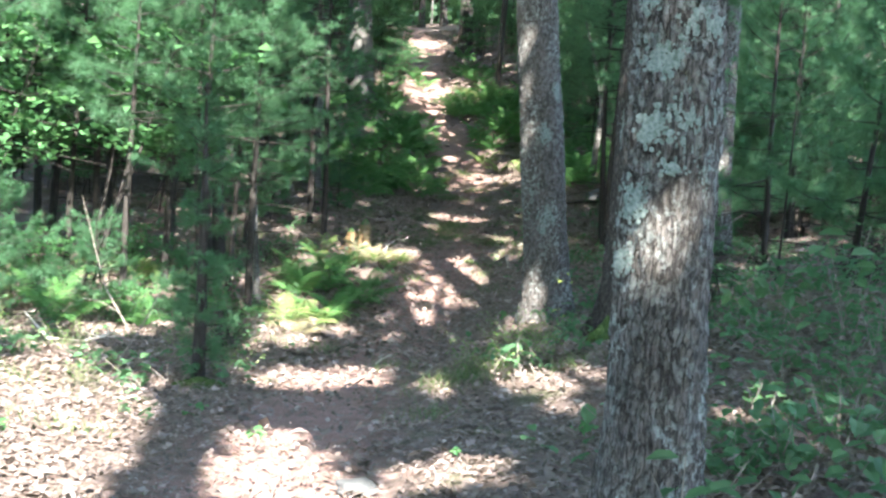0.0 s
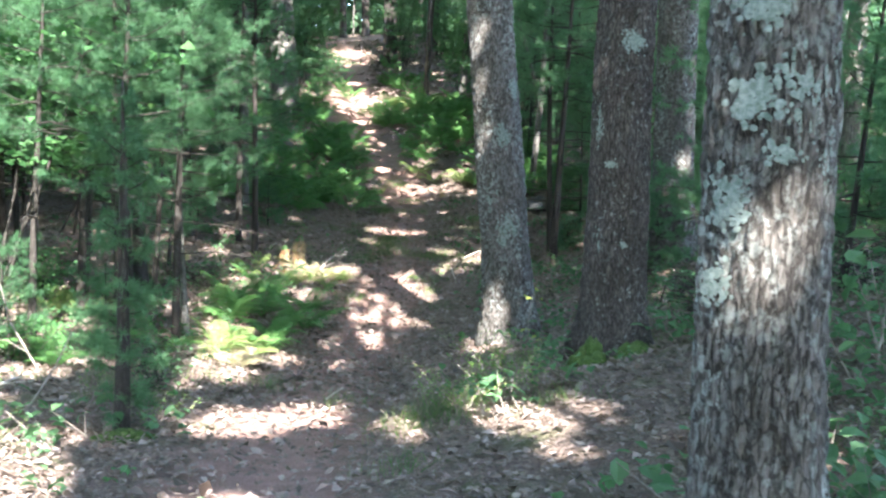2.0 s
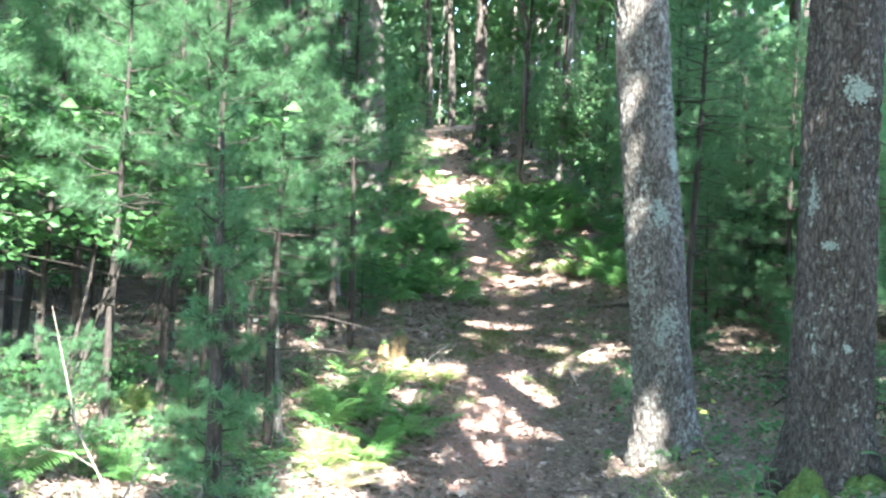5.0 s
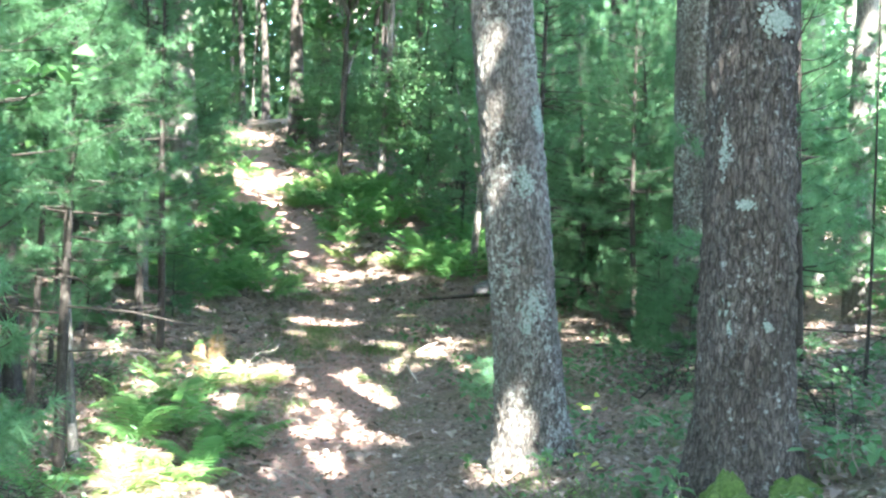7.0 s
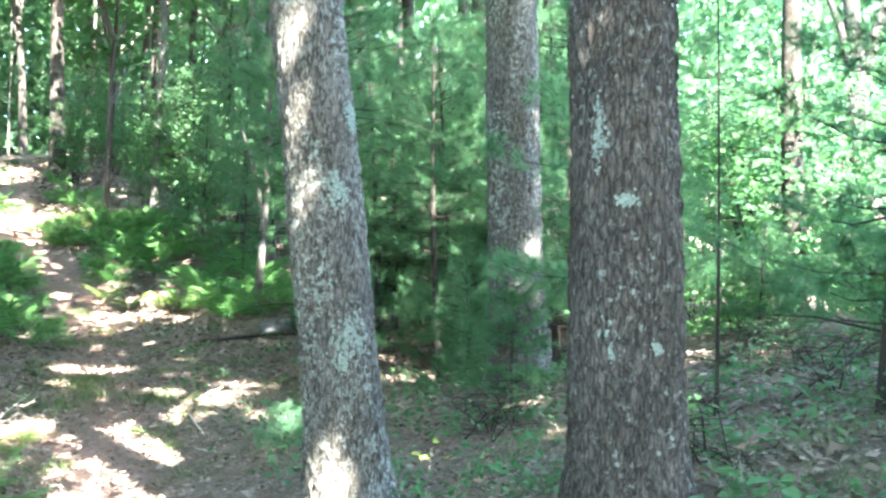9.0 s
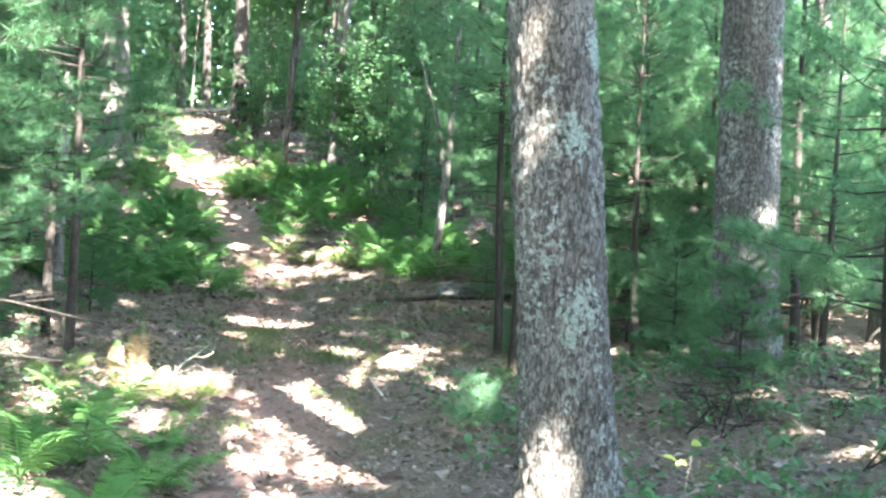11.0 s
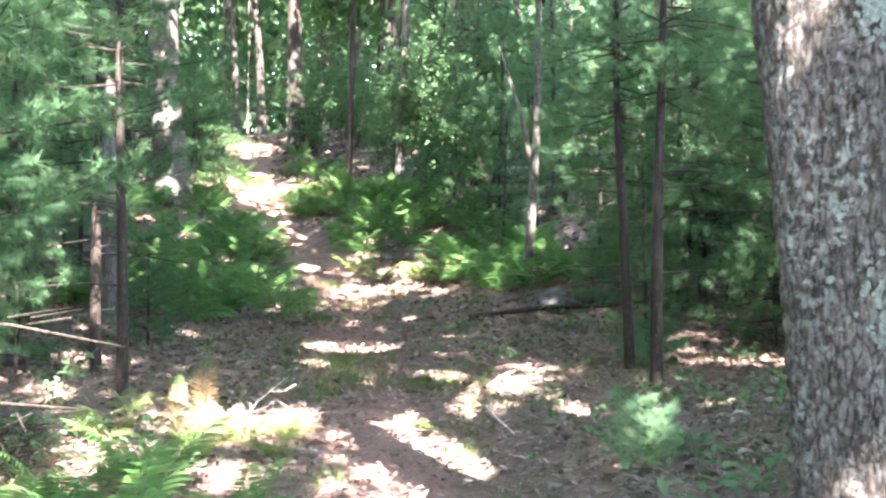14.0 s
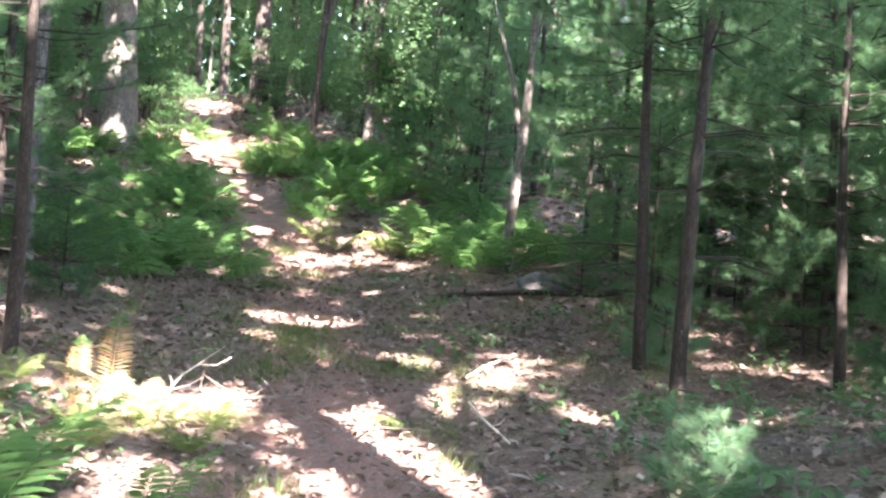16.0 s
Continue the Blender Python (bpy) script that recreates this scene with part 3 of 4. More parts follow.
def plain_tree(x, y, lean, r0, tall, mat, label, name="tree", crown=0, spread=2.5, seed=0, seg=12, wob=0.03, forks=()):
    """A smaller or farther tree: tapered, slightly crooked trunk, limbs, crown."""
    base = (x, y, ground_at(x, y))
    r = np.random.default_rng(seed + 50)
    tree = thing(name, label, "tree", at=base)
    z = np.concatenate([[-0.3, 0, 0.12, 0.3], np.linspace(0.7, tall * 0.93, 14)])
    ph = r.uniform(0, 6, 2)
    pts = np.stack([lean[0] * z + wob * np.sin(z * 0.9 + ph[0]), lean[1] * z + wob * np.cos(z * 0.8 + ph[1]), z], -1)
    rad = r0 * (1 - 0.75 * np.clip(z, 0, None) / tall) * (1 + 0.5 * np.exp(-np.clip(z, 0, None) / 0.15))
    pile = Pile()
    pile.add(*tube(pts, rad, seg))
    part("trunk", pile.mesh("trunk", mat, True), tree)
    for h, dx, dy, l, rr in forks:
        s = np.array([lean[0] * h, lean[1] * h, h])
        p2 = Pile()
        p2.add(*tube([s, s + np.array([dx * 0.35, dy * 0.35, 0.45]) * l, s + np.array([dx, dy, 1]) * l], [rr, rr * 0.8, rr * 0.3], 7))
        part("limb", p2.mesh("limb", mat, True), tree)
    if crown:
        crown_of(tree, base, lean, tall, spread, crown, r, OAK_LEAF)
    return tree


plain_tree(3.83, 28.0, (0.05, 0), 0.085, 10, GREY_BARK, "slim grey forked sapling among the ferns", "sapling", 3600, 4.0, seed=1, forks=((2.0, -0.25, 0.1, 2.2, 0.05), (3.2, 0.3, 0.1, 1.6, 0.03)))
plain_tree(2.98, 38.5, (0.03, 0), 0.125, 12, GREY_BARK, "slim grey sapling beside the trail", "sapling", 5500, 4.2, seed=2)
plain_tree(0.70, 51.0, (-0.012, 0), 0.34, 15, OAK_BARK_DARK, "large dark oak where the trail goes over the rise", "oak_tree", 1500, 4.0, seed=3, seg=20, forks=((6.5, -0.5, 0, 3, 0.15),))
plain_tree(-3.03, 39.0, (-0.045, 0), 0.47, 15, GREY_BARK, "sunlit pale trunk on the slope", "oak_tree", 3600, 4.6, seed=4, seg=20)
plain_tree(-1.7, 66.0, (-0.05, 0), 0.20, 14, OAK_BARK_DARK, "dark trunk beyond the rise", "oak_tree", 900, 3.0, seed=5)
plain_tree(-0.4, 68.0, (-0.056, 0), 0.24, 15, OAK_BARK_DARK, "dark trunk beyond the rise", "oak_tree", 900, 3.0, seed=6)
plain_tree(2.0, 42.3, (0.02, 0), 0.06, 7, PINE_BARK, "thin dark sapling on the slope", "sapling", 300, 1.5, seed=7)
plain_tree(-2.32, 14.4, (-0.06, 0.02), 0.042, 3.3, GREY_BARK, "thin pale stem inside the young pines", "sapling", 0, seed=9)
plain_tree(-3.42, 17.0, (-0.03, 0.0), 0.10, 12, PINE_BARK, "dark trunk among young pines", "sapling", 4600, 4.2, seed=10)
# crown made far wider than the slim trunk, to shade the trail beyond
plain_tree(-2.9, 25.4, (0.01, 0.0), 0.11, 12, GREY_BARK, "grey trunk with a sunlit foot", "sapling", 7500, 5.8, seed=11)
plain_tree(21.3, 30.0, (-0.05, 0), 0.36, 14, OAK_BARK_DARK, "forked dark trunk at a bright clearing", "oak_tree", 0, seed=12, seg=16, forks=((4.2, 0.35, 0, 5, 0.2), (5.0, -0.3, 0.1, 4, 0.14)))
plain_tree(12.6, 27.0, (0.04, 0), 0.26, 14, PALE_BARK, "pale sunlit trunk at a bright clearing", "oak_tree", 0, seed=13, seg=16)
plain_tree(14.2, 30.5, (-0.02, 0), 0.24, 14, PALE_BARK, "pale sunlit trunk at a bright clearing", "oak_tree", 0, seed=14, seg=16)
plain_tree(3.93, 12.6, (0.026, 0), 0.016, 3.4, PINE_BARK, "very thin dark stem of a young tree", "sapling", 0, seed=15, seg=7, wob=0.015)
for n in range(18):
    x, y = rng.uniform(-9, 16), rng.uniform(40, 75)
    if abs(x - float(lookup(y, TRAIL_Y, TRAIL_X))) < 1.8:
        x += 4 if x > 0 else -4
    plain_tree(x, y, tuple(rng.normal(size=2) * 0.03), rng.uniform(0.04, 0.13), rng.uniform(8, 14), (PINE_BARK, GREY_BARK, OAK_BARK_DARK, PINE_BARK)[n % 4], "slender trunk in the wooded slope", "tree", 500, 2.4, seed=100 + n, seg=9)

# taller trees added round about, whose crowns, out of view, shade the trail
count = 0
for gy in np.arange(-18, 100, 6.2):
    for gx in np.arange(-15, 16, 5.6 if gy < 58 else 6.5):
        x, y = gx + rng.uniform(-1.6, 1.6), gy + rng.uniform(-1.8, 1.8)
        if 1 < y < 70 and -5.0 < x - 0.5 < 6.0 or (y < 1 and abs(x) < 1.6) or (x > 10 and 12 < y < 40):
            x = x - 7 if x < 0.5 else x + 7
            if not (y > 1) or x > 12 and 10 < y < 40:
                continue
        plain_tree(x, y, tuple(rng.normal(size=2) * 0.02), rng.uniform(0.16, 0.26), rng.uniform(13, 16), (OAK_BARK_DARK, GREY_BARK)[count % 2], "tall forest oak with a high leafy crown", "oak_tree", (900 if x > 6 and 0 < y < 40 else 1600) if y < 58 else 1300, 5.0, seed=300 + count, seg=12)
        count += 1
plain_tree(-0.5, -1.9, (0.0, 0.0), 0.34, 15, OAK_BARK_DARK, "tall dark oak behind the start of the walk", "oak_tree", 2700, 4.8, seed=499, seg=16)
# extra oaks, put in for wide crowns that keep sun off the slope
for x, y in ((-4.4, 26.8), (7.2, 28.4), (-5.8, 40.5), (6.0, 40.0), (6.4, 46.5), (-5.4, 49.5), (4.6, 53.0)):
    plain_tree(x, y, (0.0, 0.0), 0.2, 14, OAK_BARK_DARK, "added tall oak whose wide leafy crown shades the slope", "oak_tree", 3000, 6.2, seed=480 + int(y), seg=12)
for x, y in ((3.4, -6.4), (-2.2, -5.0), (5.6, -7.0), (-5.2, -2.5), (3.2, -4.2), (-3.0, -8.0), (5.5, 1.0), (-7.8, 4.0), (1.5, -12.0), (7.6, 4.5), (-8.0, 10.0), (-8.2, 20.0), (-5.0, 22.6), (-5.4, 29.5), (-4.4, 35.5), (8.8, 24.6), (7.4, 33.0), (8.6, 36.5), (-4.6, 44.0), (5.2, 47.0), (-4.2, 54.0), (4.4, 56.0), (3.0, 72.0), (-4.5, 62.0)):
    plain_tree(x, y, tuple(rng.normal(size=2) * 0.02), 0.2, 14, OAK_BARK_DARK, "tall forest oak with a high leafy crown", "oak_tree", 2300, 4.8, seed=500 + count, seg=12)
    count += 1


# ---- white pines ----
def pine_model(tall, reach, first, r0, tufts, needles, seed, dead=0, needle=0.125, thin=0.0058, mat=None):
    """A young white pine: stem, uneven whorls of rising boughs, side twigs that end in round needle tufts, bare dead boughs low down."""
    r = np.random.default_rng(seed)
    tree = thing("white_pine", "young white pine with soft blue-green needles", "tree", "young white pines")
    z = np.linspace(-0.1, tall, 14)
    stem = np.stack([0.02 * np.sin(z * 1.1 + seed), 0.02 * np.cos(z * 0.9 + seed), z], -1)
    pile = Pile()
    pile.add(*tube(stem, r0 * (1 - 0.9 * np.clip(z, 0, None) / tall) + 0.004, 9))
    part("trunk", pile.mesh("trunk", PINE_BARK, True), tree)
    wood, cs, ds = Pile(), [], []
    level = first
    step = 0.085 * tall ** 0.9 if tall < 3 else 0.30
    while level < tall - 0.1:
        frac = (level - first) / (tall - first)
        out = reach * (1 - frac) ** 0.7 * (0.7 + 0.6 * min(frac * 4, 0.5)) + 0.12
        n = r.integers(4, 7)
        off = r.uniform(0, 6)
        for b in range(n):
            if r.uniform() < 0.14:
                continue
            a = off + b * 2 * np.pi / n + r.normal() * 0.35
            l = out * r.uniform(0.45, 1.2)
            d = np.array([math.cos(a), math.sin(a), 0.0])
            s = np.array([0, 0, level + r.normal() * 0.12])
            rise = 0.12 + 0.6 * frac + r.normal() * 0.1
            p = np.array([s + d * l * t + np.array([0, 0, l * (rise * t - 0.35 * t * (1 - t))]) for t in (0, 0.35, 0.7, 1.0)])
            wood.add(*tube(p, [0.006 + 0.005 * l, 0.006, 0.004, 0.002], 4))
            for q in range(max(3, int(tufts * l))):
                t = 1.0 if q == 0 else r.uniform(0.3, 1.0)
                i = min(int(t / 0.35), 2)
                c = p[i] + (p[i + 1] - p[i]) * min((t - 0.35 * i) / 0.35, 1)
                swing = r.choice((-1, 1)) * r.uniform(0.3, 1.2)
                dd = np.array([math.cos(a + swing), math.sin(a + swing), r.uniform(-0.15, 0.8)])
                tip = c + dd * r.uniform(0.08, 0.34) * min(1.0, 0.35 + l) * (0.0 if q == 0 else 1.15 - t * 0.5)
                if q % 4 == 1:
                    wood.add(*tube([c, tip], [0.004, 0.002], 3))
                cs.append(tip)
                ds.append(dd)
        level += r.uniform(0.7, 1.3) * step
    for q in range(8):
        cs.append(np.array([r.normal() * 0.04, r.normal() * 0.04, tall - 0.07 * q]))
        ds.append(np.array([r.normal() * 0.5, r.normal() * 0.5, 1]))
    tagged(part("branchwork", wood.mesh("branchwork", PINE_BARK, True), tree), kind="stuff")
    v, f = needle_tufts(np.array(cs), np.array(ds), needles, needle, thin, r)
    tagged(part("needles", mesh_of("needles", v, f, [mat or NEEDLES]), tree), kind="stuff")
    for q in range(dead):
        a, h = r.uniform(0, 6.28), r.uniform(0.25, 1.0) * first * 1.3
        l = r.uniform(0.4, 1.3)
        dp = Pile()
        e = np.array([math.cos(a) * l, math.sin(a) * l, h - r.uniform(-0.05, 0.15)])
        dp.add(*tube([(0, 0, h), (e * 0.5 + (0, 0, h * 0.5 + 0.04)), e], [0.011, 0.008, 0.003], 5))
        for w in range(3):
            m = e * r.uniform(0.4, 0.9)
            m[2] = h
            dp.add(*tube([m, m + r.normal(size=3) * (0.2, 0.2, 0.08)], [0.005, 0.002], 4))
        part("dead_bough", dp.mesh("dead_bough", PINE_BARK, True), tree, "bare dark dead bough")
    return tree


def set_down(model, spots, scales, tilt=0.04):
    """The first spot takes the model, the others copies of it."""
    made = []
    for n, ((x, y), s) in enumerate(zip(spots, scales)):
        m = placed(x, y, s, rng.uniform(0, 6.28), 0.0, (rng.normal() * tilt, rng.normal() * tilt))
        if n == 0:
            model.matrix_basis = m
        made.append((model, m))
    for ob, m in made[1:]:
        keep = ob.matrix_basis.copy()
        ob.matrix_basis = Matrix()
        copy_thing(ob, m)
        ob.matrix_basis = keep


tall_pine = pine_model(5.6, 1.6, 1.9, 0.055, 15, 34, 11, dead=6)
tall_pine_b = pine_model(6.0, 1.8, 1.7, 0.06, 15, 34, 12, dead=6)
full_pine = pine_model(5.2, 2.0, 0.6, 0.06, 15, 34, 18, dead=3)
raised_pine = pine_model(4.6, 1.35, 2.2, 0.045, 13, 42, 19, dead=5, needle=0.15)
mid_pine = pine_model(3.6, 1.25, 0.7, 0.04, 18, 36, 13, dead=3)
mid_pine_b = pine_model(3.0, 1.15, 0.5, 0.035, 19, 36, 14, dead=2)
low_pine = pine_model(1.7, 0.7, 0.25, 0.02, 26, 40, 15, needle=0.11, thin=0.005)
seedling_pine = pine_model(0.62, 0.42, 0.08, 0.011, 40, 50, 16, needle=0.10, thin=0.003, mat=NEEDLES_PALE)
slim_pine = pine_model(2.5, 0.17, 0.25, 0.06, 30, 34, 20, dead=0, needle=0.10)
tagged(seedling_pine, "knee-high pine seedling with pale fresh needles")
tagged(low_pine, "waist-high young white pine")
tagged(slim_pine, "slender shaded pine with short dark boughs")
tagged(full_pine, "dense young white pine clothed almost to the ground")
slim_pine.matrix_basis = placed(-1.97, 9.15, 1.0, 0.4)
set_down(full_pine, [(5.5, 21.6), (6.6, 20.2), (7.6, 22.6), (5.6, 24.6), (6.8, 25.8), (4.6, 33.5), (5.6, 38.5)], [1.0, 1.0, 1.1, 0.95, 1.1, 0.9, 1.1])
set_down(raised_pine, [(-3.0, 14.0), (-5.9, 13.4), (-3.5, 16.8), (-4.0, 16.4), (-2.8, 14.8), (-3.7, 13.0), (-5.0, 14.8), (-5.2, 17.4), (-6.6, 11.4), (-4.6, 20.6)], [1.0, 1.1, 1.0, 1.1, 0.9, 1.0, 1.05, 1.1, 1.0, 1.0])

set_down(tall_pine, [(6.1, 23.2), (4.66, 20.0), (-3.7, 15.0), (-4.1, 16.6), (-5.0, 16.2), (6.4, 21.5), (-4.6, 19.0), (-5.4, 24.0), (7.6, 24.5), (-6.2, 15.0), (6.9, 28.5), (-5.6, 33.0), (6.0, 34.0), (-4.4, 43.0), (4.6, 42.0)], [1.0, 0.95, 1.0, 0.95, 1.1, 1.1, 1, 1.1, 1.2, 1.1, 1.1, 1.2, 1.3, 1.2, 1.3])
bare_pine = pine_model(7.0, 1.7, 2.9, 0.062, 15, 34, 17, dead=14)
tagged(bare_pine, "slender dark-stemmed pine with bare dead lower boughs")
bare_pine.matrix_basis = placed(2.97, 19.55, 1.0, 0.6, 0, (0.0, 0.036))
for x, y, s, a, t in ((3.05, 20.6, 0.95, 2.4, 0.03), (-2.1, 20.0, 0.9, 4.0, 0.02)):
    keep = bare_pine.matrix_basis.copy()
    bare_pine.matrix_basis = Matrix()
    copy_thing(bare_pine, placed(x, y, s, a, 0, (0.0, t)))
    bare_pine.matrix_basis = keep
set_down(tall_pine_b, [(5.2, 26.8), (-2.5, 21.4), (-6.0, 17.0), (5.9, 18.3), (7.4, 23.4), (-3.6, 22.5), (-6.8, 18.5), (5.2, 24.2), (-6.0, 29.0), (-7.0, 12.0), (9.5, 30.0), (4.9, 37.5), (6.9, 19.4)], [0.95, 1.0, 1.05, 1, 1.05, 0.9, 1.1, 1.0, 1.1, 1.0, 1.2, 1.2, 1.2])
set_down(mid_pine, [(4.3, 14.4), (4.3, 11.4), (5.0, 10.2), (5.3, 9.2), (5.4, 17.0), (6.2, 19.6), (-3.6, 27.5), (5.5, 29.0), (-8.0, 14.0), (-6.2, 36.6), (-2.9, 46.5), (3.9, 35.5), (2.9, 52.0), (-4.3, 30.6), (4.2, 31.6), (5.2, 32.5)], [1.1, 0.95, 1, 1.1, 1.0, 1.1, 1.1, 1.1, 1.2, 1, 1.1, 1, 1.1, 1.1, 0.9, 1.0])
set_down(mid_pine_b, [(4.6, 9.6), (-3.3, 18.8), (4.0, 22.6), (7.0, 21.0), (4.4, 9.0)], [0.9, 0.9, 0.8, 1.2, 0.9])
set_down(low_pine, [(3.5, 15.1), (4.3, 18.0), (5.2, 21.5), (-2.9, 12.7), (4.4, 23.4), (-3.2, 20.8), (4.2, 25.4), (7.2, 13.4), (8.8, 14.6), (6.3, 15.2), (-2.2, 23.6), (5.8, 26.2), (4.7, 19.0), (-4.9, 12.2), (-3.9, 12.9)], [0.7, 0.9, 1, 0.6, 0.8, 0.7, 0.5, 0.9, 1.1, 0.7, 0.7, 0.9, 0.8, 0.9, 0.7])
set_down(seedling_pine, [(1.68, 16.4), (3.45, 20.9)], [0.62, 0.8])

def add_copies(model, rows):
    """More copies of a model: x, y, scale, turn."""
    keep = model.matrix_basis.copy()
    model.matrix_basis = Matrix()
    for x, y, s, a in rows:
        copy_thing(model, placed(x, y, s, a))
    model.matrix_basis = keep


add_copies(tall_pine, ((-2.4, 14.15, 0.9, 1.0), (-2.85, 13.4, 0.95, 2.6)))


# ---- ferns ----
def frond(length, droop, r, pairs=20):
    """One fern frond along +x: arched stalk and toothed side leaflets."""
    t = np.linspace(0, 1, pairs + 4)
    px = length * (t - 0.12 * t * t)
    pz = length * (0.75 * t - droop * t * t)
    spine = np.stack([px, 0 * t, pz], -1)
    stalk = tube(spine, 0.0045 * (1 - 0.8 * t) + 0.0008, 4)
    vs, fs, n = [], [], 0
    for i in range(3, pairs + 4):
        tt = t[i]
        span = length * 0.24 * (1 - ((tt - 0.35) / 0.68) ** 2) + 0.012
        tang = unit(spine[min(i + 1, pairs + 3)] - spine[i - 1])
        for s in (-1, 1):
            d = unit(np.array([0.35, s * 1.0, 0.0]) + tang * 0.25 + (0, 0, r.normal() * 0.08 - 0.12))
            w = unit(tang - d * (tang @ d))
            wide = length / pairs * 0.27
            tip = spine[i] + d * span + (0, 0, -0.18 * span)
            p1, p2 = spine[i] + d * span * 0.3, spine[i] + d * span * 0.68 + (0, 0, -0.05 * span)
            vs += [spine[i], p1 + w * wide, p1 - w * wide, p2 + w * wide * 0.7, p2 - w * wide * 0.7, tip]
            fs += [[n, n + 2, n + 1], [n + 1, n + 2, n + 4], [n + 1, n + 4, n + 3], [n + 3, n + 4, n + 5]]
            n += 6
    return stalk, (np.array(vs), np.array(fs))


def fern_model(label, mat, count, length, seed, pairs=21, upright=0.9):
    r = np.random.default_rng(seed)
    plant = thing("fern", label, "fern", "ferns along the trail")
    for n in range(count):
        a = n * 2 * np.pi / count + r.normal() * 0.3
        L = length * r.uniform(0.65, 1.15)
        stalk, leaf = frond(L, r.uniform(0.4, 0.75), r, pairs)
        turn = np.array(Euler((r.normal() * 0.25, -r.uniform(0.25, 1) * upright * 0.6, a)).to_matrix())
        sq = stalk[1]
        both = np.concatenate([stalk[0], leaf[0]]) @ turn.T
        tris = np.concatenate([sq[:, [0, 1, 2]], sq[:, [0, 2, 3]], leaf[1] + len(stalk[0])])
        part("frond", mesh_of("frond", both, tris, [mat]), plant)
    return plant


green_fern = fern_model("green fern with arching fronds beside the trail", FERN_GREEN, 9, 0.8, 1)
yellow_fern = fern_model("sunlit fern turning yellow beside the trail", FERN_YELLOW, 8, 0.65, 2)
orange_fern = fern_model("withered orange fern frond", FERN_ORANGE, 2, 0.52, 3, upright=1.5)
straw_fern = fern_model("bleached straw-coloured dead fern flattened in the sun", STRAW, 8, 0.6, 6, upright=0.3)
far_fern = fern_model("green fern on the slope", FERN_GREEN, 8, 0.95, 4, 15)
far_yellow = fern_model("yellow-green fern in a patch of sun", FERN_YELLOW, 8, 0.85, 5, 15)
set_down(green_fern, [(-1.55, 15.7), (-1.0, 15.3), (-1.35, 13.9), (-2.0, 16.2), (-4.0, 11.6), (-1.7, 17.1), (-0.95, 16.3), (-2.4, 13.2), (-1.9, 15.2), (-1.3, 14.6), (-4.3, 12.3), (-3.2, 12.0), (-4.9, 11.0), (-5.2, 12.4)], [1.1, 0.9, 0.9, 0.9, 0.9, 0.8, 0.7, 0.7, 1.0, 0.8, 0.8, 0.6, 0.8, 0.8])
set_down(yellow_fern, [(-1.8, 13.3), (-4.0, 15.0), (-1.5, 13.6), (-2.0, 18.2), (-0.75, 17.9), (-3.7, 15.2), (-0.95, 18.3), (-1.3, 17.6), (-0.6, 18.6), (-1.95, 19.4)], [1.0, 0.95, 0.8, 0.7, 0.5, 0.7, 0.55, 0.6, 0.5, 0.55])
set_down(straw_fern, [(-0.85, 18.5), (-1.1, 18.9), (-0.55, 18.8), (-1.35, 18.4), (-1.3, 19.2), (-1.5, 12.7), (-1.75, 13.1)], [0.8, 0.9, 0.6, 0.7, 0.8, 0.8, 0.7], 0.1)
set_down(orange_fern, [(-1.7, 19.0), (-1.05, 19.2), (-1.9, 18.6), (-1.5, 18.8), (1.7, 29.0), (-2.3, 17.6)], [0.6, 0.5, 0.6, 0.5, 0.8, 0.7])


def standing_frond(x, y, length):
    """One upright frond, withered orange below and still green at its tip."""
    r = np.random.default_rng(8)
    plant = thing("fern_frond", "upright fern frond withered orange with a green tip", "fern", at=(x, y, ground_at(x, y)))
    stalk, (v, f) = frond(length, 0.35, r, 24)
    turn = np.array(Euler((0.0, -0.72, 1.5)).to_matrix())
    v, sv = v @ turn.T, stalk[0] @ turn.T
    cut = len(f) * 2 // 3
    part("stalk", mesh_of("stalk", sv, stalk[1], [FERN_ORANGE], True), plant)
    tagged(part("withered_leaflets", mesh_of("withered_leaflets", v, f[:cut], [FERN_ORANGE]), plant), kind="stuff")
    tagged(part("green_leaflets", mesh_of("green_leaflets", v, f[cut:], [FERN_GREEN]), plant), kind="stuff")


standing_frond(-1.33, 19.55, 0.62)
standing_frond(-1.55, 19.3, 0.42)
set_down(far_fern, [(1.5, 33.0), (1.9, 34.5), (2.4, 33.2), (1.4, 36.0), (2.2, 36.5), (3.3, 31.5), (3.8, 30.0), (4.6, 29.3), (5.2, 27.6), (-1.0, 30.2), (-1.6, 29.3), (-2.1, 30.5), (-0.8, 32.5), (-1.5, 33.2), (-2.3, 28.2), (-0.9, 28.3), (4.5, 27.0), (3.0, 34.8), (5.9, 28.4), (-2.6, 32.0), (2.6, 37.5), (-1.2, 26.9), (-1.9, 26.0), (3.3, 27.6), (-1.1, 35.4), (-1.9, 36.8), (-0.9, 42.4), (-1.3, 44.6), (1.2, 43.2), (1.9, 44.8), (0.9, 46.0), (2.8, 39.4), (3.6, 37.2), (3.9, 33.4), (4.8, 31.4), (-3.1, 33.6), (-3.2, 29.6), (-0.7, 34.4), (0.6, 48.6), (-2.4, 34.4), (1.0, 36.9), (1.6, 40.6)], [1] * 42)
